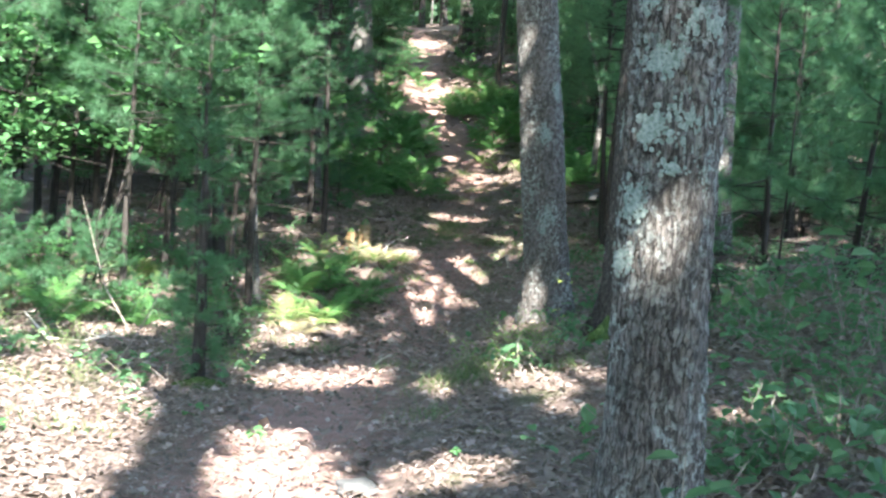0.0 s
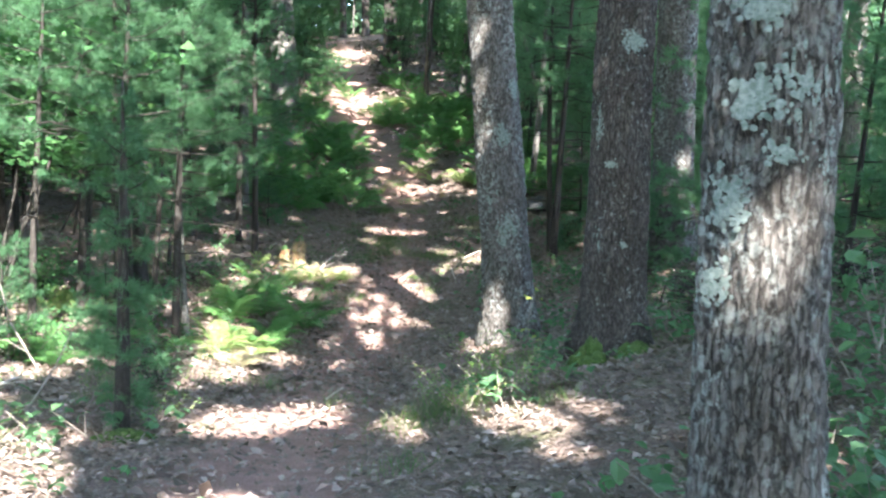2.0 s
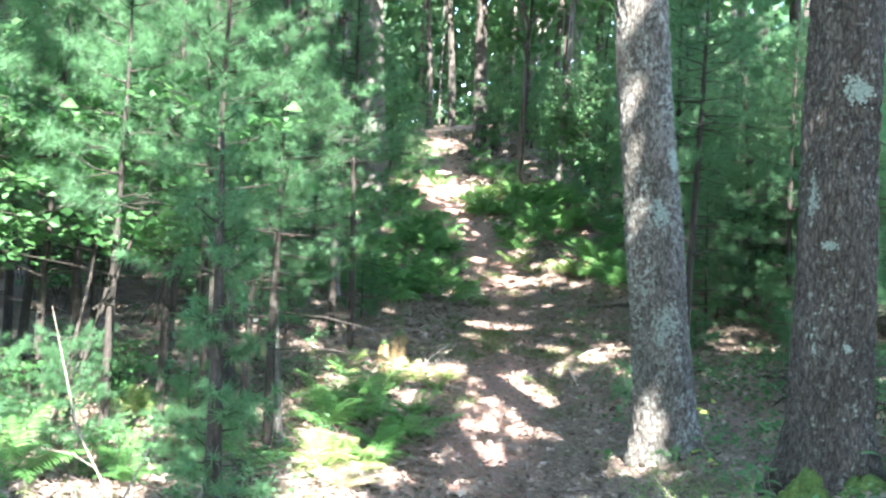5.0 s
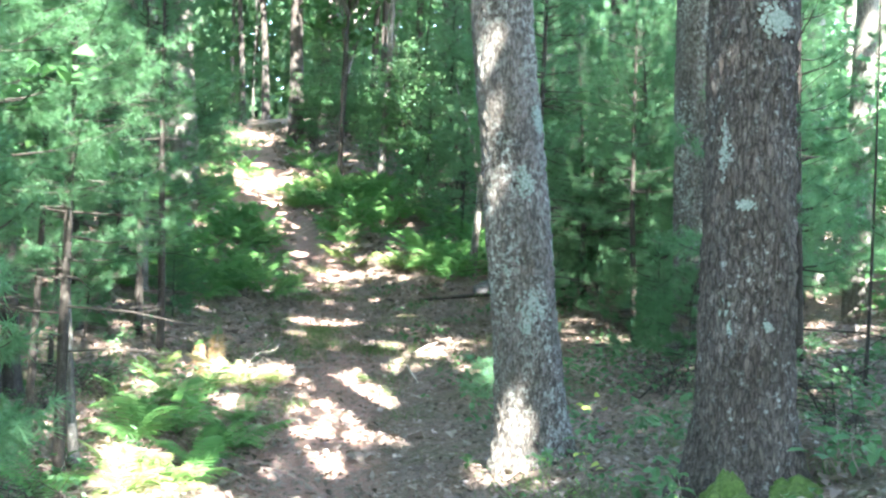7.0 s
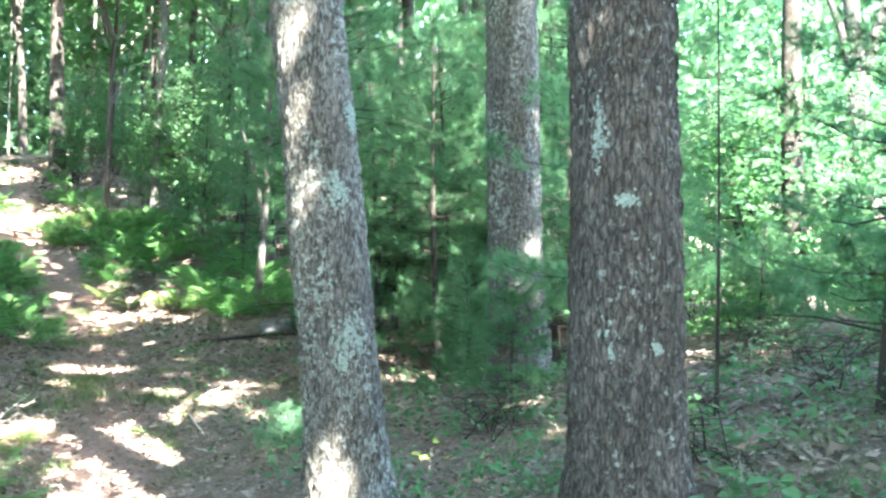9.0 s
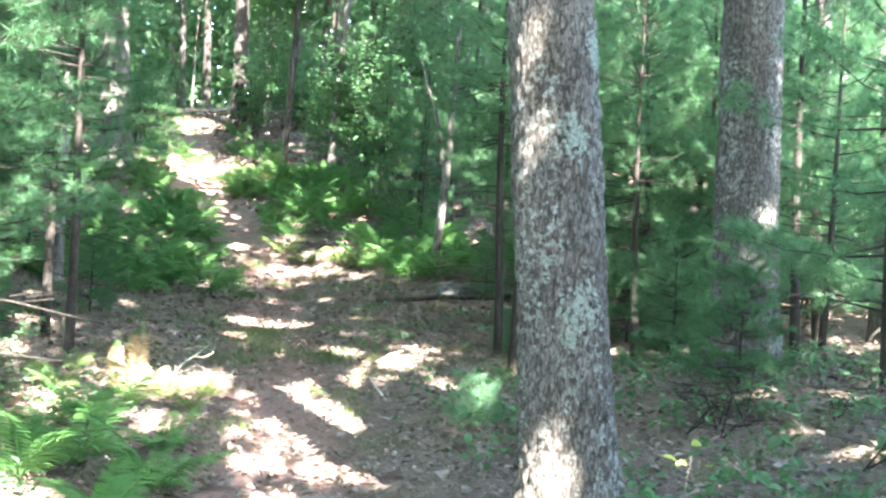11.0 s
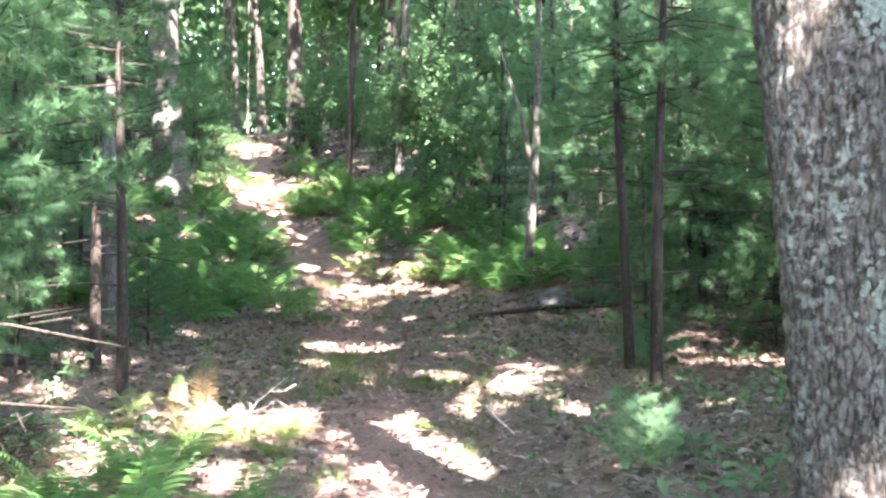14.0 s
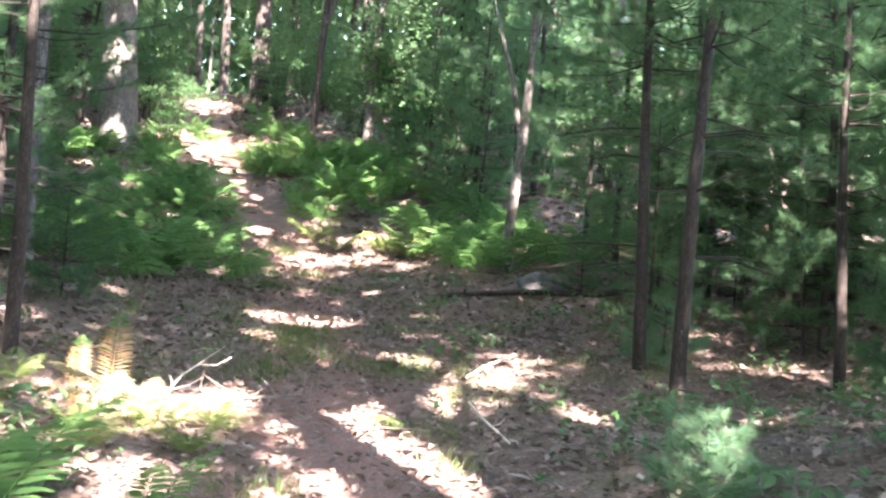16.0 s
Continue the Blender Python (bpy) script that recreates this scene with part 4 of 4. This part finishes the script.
add_copies(far_fern, [(float(lookup(y, TRAIL_Y, TRAIL_X)) + side, y, 0.9 + 0.2 * math.sin(y * 3), y * 2.0) for y, side in ((35.2, -1.1), (36.6, 1.1), (37.4, -1.3), (38.6, -1.4), (39.2, 1.3), (40.4, -1.4), (41.0, 1.4), (43.4, -1.4), (45.2, 1.4), (47.0, -1.5), (34.0, 0.9), (33.0, -0.9))])
bed = []
while len(bed) < 78:
    side = -1 if len(bed) % 2 else 1
    y = rng.uniform(26.5, 38.5)
    x = float(lookup(y, TRAIL_Y, TRAIL_X)) + side * rng.uniform(0.95, 4.2)
    bed.append((x, y, rng.uniform(0.8, 1.2), rng.uniform(0, 6.28)))
add_copies(far_fern, bed)
set_down(far_yellow, [(2.75, 29.8), (2.3, 30.4), (1.2, 31.9), (0.75, 40.4), (1.2, 39.4), (1.5, 38.2), (1.1, 34.2), (0.1, 29.8), (-0.2, 29.2), (3.2, 30.2), (1.6, 31.0)], [0.95, 0.8, 0.9, 1.0, 0.9, 0.9, 0.8, 0.45, 0.4, 0.8, 0.7])


# ---- small broad-leaved plants ----
def herb_model(name, label, mat, stems, tall, leaf, per, seed, spread=0.12):
    r = np.random.default_rng(seed)
    plant = thing(name, label, "plant", name + "s")
    for s in range(stems):
        b = r.normal(size=2) * spread * 0.4
        e = np.array([b[0] + r.normal() * spread, b[1] + r.normal() * spread, tall * r.uniform(0.6, 1.1)])
        st = np.array([b[0], b[1], -0.02])
        mid = (st + e) / 2 + r.normal(size=3) * 0.02
        wood = Pile()
        wood.add(*tube([st, mid, e], [0.004 + 0.004 * tall, 0.003 + 0.002 * tall, 0.0015], 5))
        stem = part("stem", wood.mesh("stem", DEAD_WOOD, True), plant)
        t = r.uniform(0.35, 1.05, (per, 1))
        c = st + (e - st) * t + r.normal(size=(per, 3)) * (leaf * 0.8, leaf * 0.8, leaf * 0.25)
        v, f = leaf_blades(c, r.normal(size=(per, 3)) * 0.35 + (0, -0.1, 1), leaf, leaf * 0.66, 0.15, r)
        tagged(part("foliage", mesh_of("foliage", v, f, [mat]), stem), kind="stuff")
    return plant


def scatter(n, x0, x1, y0, y1, clear=0.9):
    out = []
    while len(out) < n:
        x, y = rng.uniform(x0, x1), rng.uniform(y0, y1)
        if abs(x - float(lookup(y, TRAIL_Y, TRAIL_X))) > clear:
            out.append((x, y))
    return out


herb = herb_model("seedling", "small broad-leaved green seedling on the forest floor", HERB_LEAF, 2, 0.22, 0.10, 7, 1)
herb_b = herb_model("woodland_plant", "low green woodland plant among dead leaves", HERB_LEAF, 3, 0.30, 0.085, 11, 2, 0.16)
tiny = herb_model("sprout", "tiny green sprout among dead leaves", MAPLE_LEAF, 1, 0.12, 0.06, 7, 3, 0.06)
spots = [(1.15, 4.05), (1.6, 5.3), (2.0, 6.1), (1.75, 5.7), (2.3, 5.8), (2.8, 7.6), (2.5, 6.7), (3.1, 7.0), (1.9, 4.9), (2.4, 7.4)] + scatter(38, 1.2, 4.5, 6.5, 18.5) + scatter(40, -5, -1.3, 7, 20) + scatter(20, 1.5, 7, 18, 28) + scatter(25, 4.5, 11, 11, 20) + scatter(26, 1.7, 4.6, 11.2, 16.5) + scatter(60, -7, -2.2, 11, 20) + scatter(24, 2.0, 7.5, 15.5, 24)
set_down(herb, spots, rng.uniform(0.6, 1.25, len(spots)), 0.1)
spots = [(1.4, 5.0), (1.9, 5.5), (2.6, 8.2), (0.78, 8.7), (2.1, 6.6), (0.6, 9.0), (3.2, 8.1)] + scatter(35, 1.3, 5.0, 9, 18.5) + scatter(20, -6, -1.5, 8, 22) + scatter(45, -6, 7, 22, 34, 1.0)
set_down(herb_b, spots, rng.uniform(0.6, 1.2, len(spots)), 0.1)
spots = [(-1.15, 6.6), (1.07, 17.3), (1.95, 19.2), (-0.16, 20.2)] + scatter(90, -4.5, 4.5, 5.5, 24, 0.6)
set_down(tiny, spots, rng.uniform(0.6, 1.4, len(spots)), 0.15)
bush = herb_model("twiggy_shrub", "thin twiggy shrub with small yellowing leaves", FERN_YELLOW, 12, 0.5, 0.036, 22, 5, 0.26)
set_down(bush, [(0.55, 8.9), (0.9, 9.0), (0.75, 9.4), (0.3, 9.5), (-1.7, 9.3), (-3.2, 9.7), (-2.3, 10.4), (-3.9, 8.6), (-2.7, 8.5), (-4.2, 10.4), (0.9, 10.9), (-4.8, 12.0), (-5.4, 13.0), (-3.6, 12.2), (-4.4, 14.2), (-2.9, 13.2)], [0.8, 0.75, 0.7, 0.7, 0.6, 0.7, 0.6, 0.7, 0.5, 0.8, 0.9, 1.0, 1.1, 0.9, 1.1, 0.8])
yellow_sprig = herb_model("bright_sapling", "slender sapling with bright yellow-green leaves at its tip", YELLOW_LEAF, 1, 0.66, 0.085, 9, 6, 0.01)
set_down(yellow_sprig, [(1.36, 11.58)], [1.0], 0.0)
sprout3 = herb_model("oak_sprout", "leafy sprout at the foot of the dark oak", HERB_LEAF, 4, 0.42, 0.09, 6, 7, 0.16)
set_down(sprout3, [(2.2, 10.0), (2.4, 10.25), (1.02, 4.02), (1.75, 5.2), (2.15, 5.7), (1.45, 5.0), (2.5, 6.3), (2.9, 6.9), (1.95, 6.4), (2.35, 7.2), (3.2, 7.8), (2.75, 8.4), (1.7, 6.9), (3.4, 9.0), (2.6, 5.6), (3.1, 6.2)], [1.0, 0.8, 1.25, 0.9, 1.0, 0.8, 0.9, 1.0, 0.7, 0.8, 1.0, 0.9, 0.7, 1.0, 0.9, 1.0])
broad = herb_model("broad_leaved_plant", "low plant with large oval green leaves in the shade", HERB_LEAF, 3, 0.3, 0.135, 4, 9, 0.2)
set_down(broad, [(1.1, 4.55), (1.3, 4.75), (1.55, 4.7), (1.85, 5.0), (1.45, 5.3), (1.75, 5.4), (2.1, 5.5), (1.3, 5.7), (1.6, 6.0), (2.0, 6.2), (2.4, 6.0), (1.2, 6.3), (2.3, 6.8), (1.8, 6.9), (2.7, 7.2), (2.9, 7.0), (2.6, 7.7), (3.0, 7.7), (0.9, 5.1), (3.3, 8.4)], rng.uniform(0.75, 1.15, 20), 0.1)
tall_broad = herb_model("leafy_shoot", "upright shoot with layered large green leaves", HERB_LEAF, 3, 0.85, 0.15, 9, 10, 0.22)
set_down(tall_broad, [(2.75, 7.3), (3.0, 7.15), (3.1, 7.8), (2.55, 7.9)], [1.0, 0.85, 1.1, 0.8], 0.08)
white_sprig = herb_model("pale_sprig", "upright sprig with small pale leaflets", MAPLE_LEAF, 1, 0.42, 0.06, 13, 8, 0.02)
set_down(white_sprig, [(-0.73, 19.8)], [1.0], 0.1)


# ---- broad-leaved saplings and thickets ----
def thicket_model(name, label, mat, tall, wide, leaf, count, stems, seed, low=0.2):
    """Several thin stems with layered sprays of leaves."""
    r = np.random.default_rng(seed)
    plant = thing(name, label, "shrub", name + "s")
    wood, cs, ns = Pile(), [], []
    hubs = []
    for s in range(stems):
        a = r.uniform(0, 6.28)
        e = np.array([math.cos(a) * wide * 0.4, math.sin(a) * wide * 0.4, tall * r.uniform(0.75, 1.0)])
        st = np.array([r.normal() * 0.1, r.normal() * 0.1, -0.05])
        mid = (st + e) * 0.5 + r.normal(size=3) * 0.08
        wood.add(*tube([st, mid, e], [0.005 + 0.004 * tall, 0.004 + 0.003 * tall, 0.002 + 0.001 * tall], 6))
        for b in range(12):
            t = r.uniform(low, 1)
            o = st + (e - st) * t
            aa = r.uniform(0, 6.28)
            h = o + np.array([math.cos(aa), math.sin(aa), 0.15]) * wide * r.uniform(0.2, 0.6)
            wood.add(*tube([o, h], [0.002 + 0.0015 * tall, 0.0015], 3))
            hubs.append((o, h))
    per = count // len(hubs)
    for o, h in hubs:
        t = r.uniform(0.35, 1.15, (per, 1))
        c = o + (h - o) * t + r.normal(size=(per, 3)) * (0.15, 0.15, 0.035)
        cs.append(c)
        ns.append(r.normal(size=(per, 3)) * 0.4 + (0, -0.15, 1))
    tagged(part("branchwork", wood.mesh("branchwork", PINE_BARK, True), plant), kind="stuff")
    v, f = folded(np.concatenate(cs), np.concatenate(ns), leaf, leaf * 0.75, r)
    tagged(part("foliage", mesh_of("foliage", v, f, [mat]), plant), kind="stuff")
    return plant


maple = thicket_model("maple_sapling", "leafy maple sapling with layered bright green sprays", MAPLE_LEAF, 3.1, 2.5, 0.09, 1300, 3, 21, 0.5)
maple_bush = thicket_model("maple_bush", "low bright leafy maple bush on the forest floor", MAPLE_LEAF, 1.5, 1.2, 0.1, 900, 6, 24, 0.02)
set_down(maple_bush, [(7.0, 14.2), (8.6, 15.8), (9.6, 17.0), (7.4, 16.6), (10.6, 18.6), (6.5, 15.8), (8.2, 18.4), (11.4, 17.4), (12.5, 20.5), (6.2, 13.2), (9.0, 14.4), (10.2, 15.6), (7.8, 13.0), (-5.0, 13.7), (-6.2, 12.3), (-4.4, 15.6), (-6.9, 14.6), (-5.2, 11.7), (-7.4, 12.6), (-3.4, 12.4)], [0.75, 0.9, 1.1, 0.8, 1.1, 0.6, 1.0, 1.3, 1.4, 0.5, 0.9, 1.0, 0.7, 0.6, 0.55, 0.55, 0.75, 0.4, 0.7, 0.35])
set_down(maple, [(-4.4, 13.4), (-6.3, 14.2), (-5.6, 12.6), (9.2, 18.8), (10.8, 21.5), (8.3, 15.2), (12.0, 24.0), (-5.4, 21.0)], [1.2, 1.2, 1.1, 1.2, 1.3, 1.1, 1.4, 1.2])
low_bush = thicket_model("low_bush", "low bush with many tiny pale green leaves", HERB_LEAF, 0.36, 0.7, 0.042, 170, 5, 25, 0.15)
spots = scatter(20, 2.4, 7.5, 10.2, 15.0) + scatter(24, -6.5, -1.8, 10, 19)
set_down(low_bush, spots, rng.uniform(0.6, 1.15, len(spots)), 0.05)
shrub = thicket_model("understory_shrub", "leafy green understory shrub on the wooded slope", OAK_LEAF, 2.4, 1.6, 0.072, 2700, 6, 22)
# farther shrubs take the leaf colour with the haze in it
shrub_b = thicket_model("understory_shrub", "leafy green understory shrub on the wooded slope", HAZY_FAR_LEAF, 3.4, 2.0, 0.09, 2700, 6, 23)
spots = [(-1.9, 41.5), (-2.9, 45.0), (-2.6, 48.5), (-3.2, 53.0), (3.2, 41.6), (3.3, 45.5), (3.0, 50.5), (-3.6, 57.0), (3.4, 60.0), (4.0, 38.8)] + scatter(30, -9, 12, 33, 58, 2.2) + scatter(14, -9, -4, 20, 31, 2.6) + scatter(12, 5.5, 12, 22, 34, 3)
set_down(shrub, spots, rng.uniform(0.8, 1.4, len(spots)))
spots = scatter(28, -12, 15, 38, 66, 2.6) + scatter(16, 9, 20, 18, 38, 3) + scatter(10, -12, -6, 14, 32, 3)
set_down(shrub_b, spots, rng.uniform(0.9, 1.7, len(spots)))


# ---- dead wood and stone ----
def stick(name, label, pts, radii, mat, twigs=0, seed=0, lift=0.02):
    """A fallen stick along ground points (x, y, height over the ground)."""
    r = np.random.default_rng(seed)
    p = np.array([(x, y, ground_at(x, y) + h + lift) for x, y, h in pts])
    pile = Pile()
    pile.add(*tube(p, radii, 8))
    o = thing(name, label, "stick", at=tuple(p[0]))
    v = np.concatenate(pile.v) - p[0]
    part("stem", mesh_of("stem", v, np.concatenate(pile.f), [mat], True), o)
    for q in range(twigs):
        i = r.integers(0, len(p) - 1)
        s = p[i] + (p[i + 1] - p[i]) * r.uniform(0.2, 0.9) - p[0]
        e = s + r.normal(size=3) * (0.16, 0.16, 0.05) + (0, 0, 0.09)
        tw = Pile()
        tw.add(*tube([s, (s + e) / 2 + r.normal(size=3) * 0.02, e], [radii[0] * 0.5, radii[0] * 0.35, 0.002], 5))
        part("twig", tw.mesh("twig", mat, True), o)
    return o


stick("fallen_log", "thin dark fallen log across the forest floor", [(2.3, 25.5, 0.02), (3.4, 25.3, 0.06), (4.4, 25.3, 0.03), (5.6, 25.1, 0.05)], [0.035, 0.042, 0.04, 0.03], PINE_BARK, 4, 1)
stick("broken_stick", "pale broken stick in a patch of sun", [(1.5, 20.6, 0.0), (1.75, 20.9, 0.05), (1.95, 21.15, 0.06)], [0.012, 0.013, 0.008], PALE_WOOD, 0, 2)
stick("thin_stick", "thin bent stick on the trail edge", [(1.22, 19.3, 0.05), (1.22, 18.9, 0.02), (1.2, 18.1, 0.01)], [0.009, 0.01, 0.007], PALE_WOOD, 1, 3)
stick("twig", "small curved pale twig on the trail", [(-0.55, 11.0, 0.01), (-0.48, 11.05, 0.06), (-0.4, 11.1, 0.1)], [0.008, 0.008, 0.005], PALE_WOOD, 0, 4)
stick("dead_branch", "bleached dead branch on the forest floor", [(-3.9, 10.4, 0.28), (-3.6, 10.2, 0.05), (-3.2, 10.1, 0.06), (-3.0, 10.3, 0.12)], [0.009, 0.015, 0.013, 0.006], PALE_WOOD, 5, 5)
stick("dead_branch", "leaning bare grey branch among young pines", [(-3.0, 10.9, 0.0), (-3.6, 11.9, 0.4), (-4.3, 13.2, 1.3)], [0.009, 0.008, 0.004], DEAD_WOOD, 2, 6)
stick("dead_branch", "thin upright dead stem", [(-2.75, 9.6, 0.0), (-2.6, 9.8, 0.3), (-2.5, 9.9, 0.55)], [0.01, 0.008, 0.004], DEAD_WOOD, 1, 7)
stick("dead_branch", "bleached twiggy branch beside the orange fern", [(-0.95, 19.4, 0.02), (-0.85, 19.6, 0.12), (-0.55, 19.9, 0.3)], [0.006, 0.005, 0.002], PALE_WOOD, 5, 8)
stick("dead_branch", "dark broken branch at the trail edge", [(-0.55, 19.3, 0.02), (-0.25, 19.4, 0.05), (0.1, 19.6, 0.03)], [0.014, 0.012, 0.006], DEAD_WOOD, 4, 9)
stick("dead_branch", "thin bleached upright dead branch", [(2.93, 6.9, 0.0), (2.9, 6.92, 0.45), (2.84, 6.9, 0.95)], [0.012, 0.009, 0.005], PALE_WOOD, 1, 11)
stick("dead_branch", "dark leaning dead branch", [(3.9, 17.6, 0.0), (4.6, 18.2, 0.35), (5.4, 18.8, 0.8)], [0.022, 0.018, 0.008], DEAD_WOOD, 3, 10)
for n in range(60):
    x, y = rng.uniform(-5, 6), rng.uniform(5, 28)
    a, l = rng.uniform(0, 6.28), rng.uniform(0.2, 0.7)
    stick("fallen_twig", "small grey fallen twig", [(x, y, 0), (x + math.cos(a) * l * 0.5, y + math.sin(a) * l * 0.5, 0.02), (x + math.cos(a + 0.3) * l, y + math.sin(a + 0.3) * l, 0.0)], [0.006, 0.005, 0.003], DEAD_WOOD, 1, 40 + n, 0.015)


def rock(x, y, w, d, h, seed, label):
    bm = bmesh.new()
    bmesh.ops.create_icosphere(bm, subdivisions=4, radius=1)
    for v in bm.verts:
        n = noise.noise(v.co * 1.3 + Vector((seed, 0, 0))) * 0.28 + noise.noise(v.co * 4 + Vector((seed, 3, 0))) * 0.07
        v.co *= 1 + n
        v.co = Vector((v.co.x * w, v.co.y * d, v.co.z * h))
    me = bpy.data.meshes.new("rock")
    bm.to_mesh(me)
    bm.free()
    me.materials.append(STONE)
    o = new("rock", me)
    o.location = (x, y, ground_at(x, y) + h * 0.3)
    tagged(o, label, "rock")


rock(3.73, 25.75, 0.36, 0.28, 0.2, 1, "low grey stone behind the fallen log")
rock(-3.6, 21.8, 0.3, 0.25, 0.16, 2, "low grey stone under the pines")
rock(-0.35, 5.75, 0.12, 0.09, 0.05, 3, "small flat stone at the edge of the trail")


# ---- loose cover of the floor ----
def litter():
    n = 150000
    y = 4.5 + 28 * rng.uniform(0, 1, n) ** 1.25
    half = 3.2 + 0.28 * (y - 4)
    x = rng.uniform(-1, 1, n) * half + 0.4
    x[:14000], y[:14000] = rng.uniform(5, 15, 14000), rng.uniform(11, 28, 14000)
    x[14000:34000], y[14000:34000] = rng.uniform(-11, 11, 20000), rng.uniform(-8, 12, 20000)
    dx = np.abs(x - lookup(y, TRAIL_Y, TRAIL_X))
    keep = rng.uniform(0, 1, n) < np.clip(lookup(y, [9, 13], [0.3, 0.9]) + (dx - 0.2) * 0.6, 0.3, 1)
    x, y = x[keep], y[keep]
    z = height(x, y) + rng.uniform(0.004, 0.03, len(x))
    c = np.stack([x, y, z], -1)
    v, f = folded(c, rng.normal(size=c.shape) * 0.3 + (0, 0, 1), 0.052 * lookup(y, [6, 13], [0.75, 1.0]), 0.032 * lookup(y, [6, 13], [0.75, 1.0]), spread=0.4)
    o = new("leaf_litter", mesh_of("leaf_litter", v, f, [LITTER]))
    tagged(o, "brown and pale dead oak leaves covering the forest floor", "leaf litter", kind="stuff")
    n = 16000
    y = rng.uniform(30, 62, n)
    x = rng.uniform(-7, 8, n)
    keep = (np.abs(x - lookup(y, TRAIL_Y, TRAIL_X)) > 0.8) | (rng.uniform(0, 1, n) < 0.08)
    c = np.stack([x, y, height(x, y) + 0.03], -1)[keep]
    v, f = folded(c, rng.normal(size=c.shape) * 0.33 + (0, 0, 1), 0.15, 0.10)
    o = new("leaf_litter", mesh_of("leaf_litter", v, f, [LITTER]))
    tagged(o, "dead leaves covering the wooded slope", "leaf litter", kind="stuff")
    n = 13000
    hub = np.array(scatter(160, -4, 5, 5, 30, 0.3))
    pick = hub[rng.integers(0, len(hub), n)] + rng.normal(size=(n, 2)) * 0.14
    green = np.array([(0.2, 21.4), (0.95, 21.1), (0.3, 23.0), (0.1, 22.2), (0.9, 28.6), (0.5, 30.8), (-0.2, 20.6), (0.2, 27.0), (-0.2, 29.0), (0.5, 9.3)])
    pick[:3600] = green[rng.integers(0, len(green), 3600)] + rng.normal(size=(3600, 2)) * 0.22
    base = np.stack([pick[:, 0], pick[:, 1], height(pick[:, 0], pick[:, 1])], -1)
    lean = rng.normal(size=(n, 3)) * (0.06, 0.06, 0.03) + (0, 0, 0.13)
    side = unit(np.cross(lean, rng.normal(size=(n, 3)))) * 0.003
    v = np.stack([base - side, base + side, base + lean], 1).reshape(-1, 3)
    o = new("grass_tufts", mesh_of("grass_tufts", v, np.arange(n * 3).reshape(-1, 3), [GRASS]))
    tagged(o, "sparse thin grass between the dead leaves", "grass", kind="stuff")


litter()


# ---- distance ----
def far_woods():
    """Leafy edge of the forest all round, beyond the trees that stand singly. Its haze is in the leaf colour."""
    n = 230000
    a = rng.uniform(0, 2 * np.pi, n)
    a[: n // 2] = rng.uniform(-0.75, 0.95, n // 2)
    d = rng.uniform(58, 105, n)
    x, y = d * np.sin(a), 16 + d * np.cos(a)
    z = height(x, y) + rng.uniform(0, 1, n) ** 1.2 * 24
    c = np.stack([x, y, z], -1)
    u = unit(rng.normal(size=c.shape)) * 0.42
    w = unit(np.cross(u, rng.normal(size=c.shape))) * 0.27
    v = np.stack([c - u, c + w, c + u, c - w], 1).reshape(-1, 3)
    f = np.arange(n * 4).reshape(-1, 4)
    o = new("far_woods", mesh_of("far_woods", v, f, [HAZY_FAR_LEAF]))
    tagged(o, "dense green woods in the distance", "woods", kind="stuff")


far_woods()
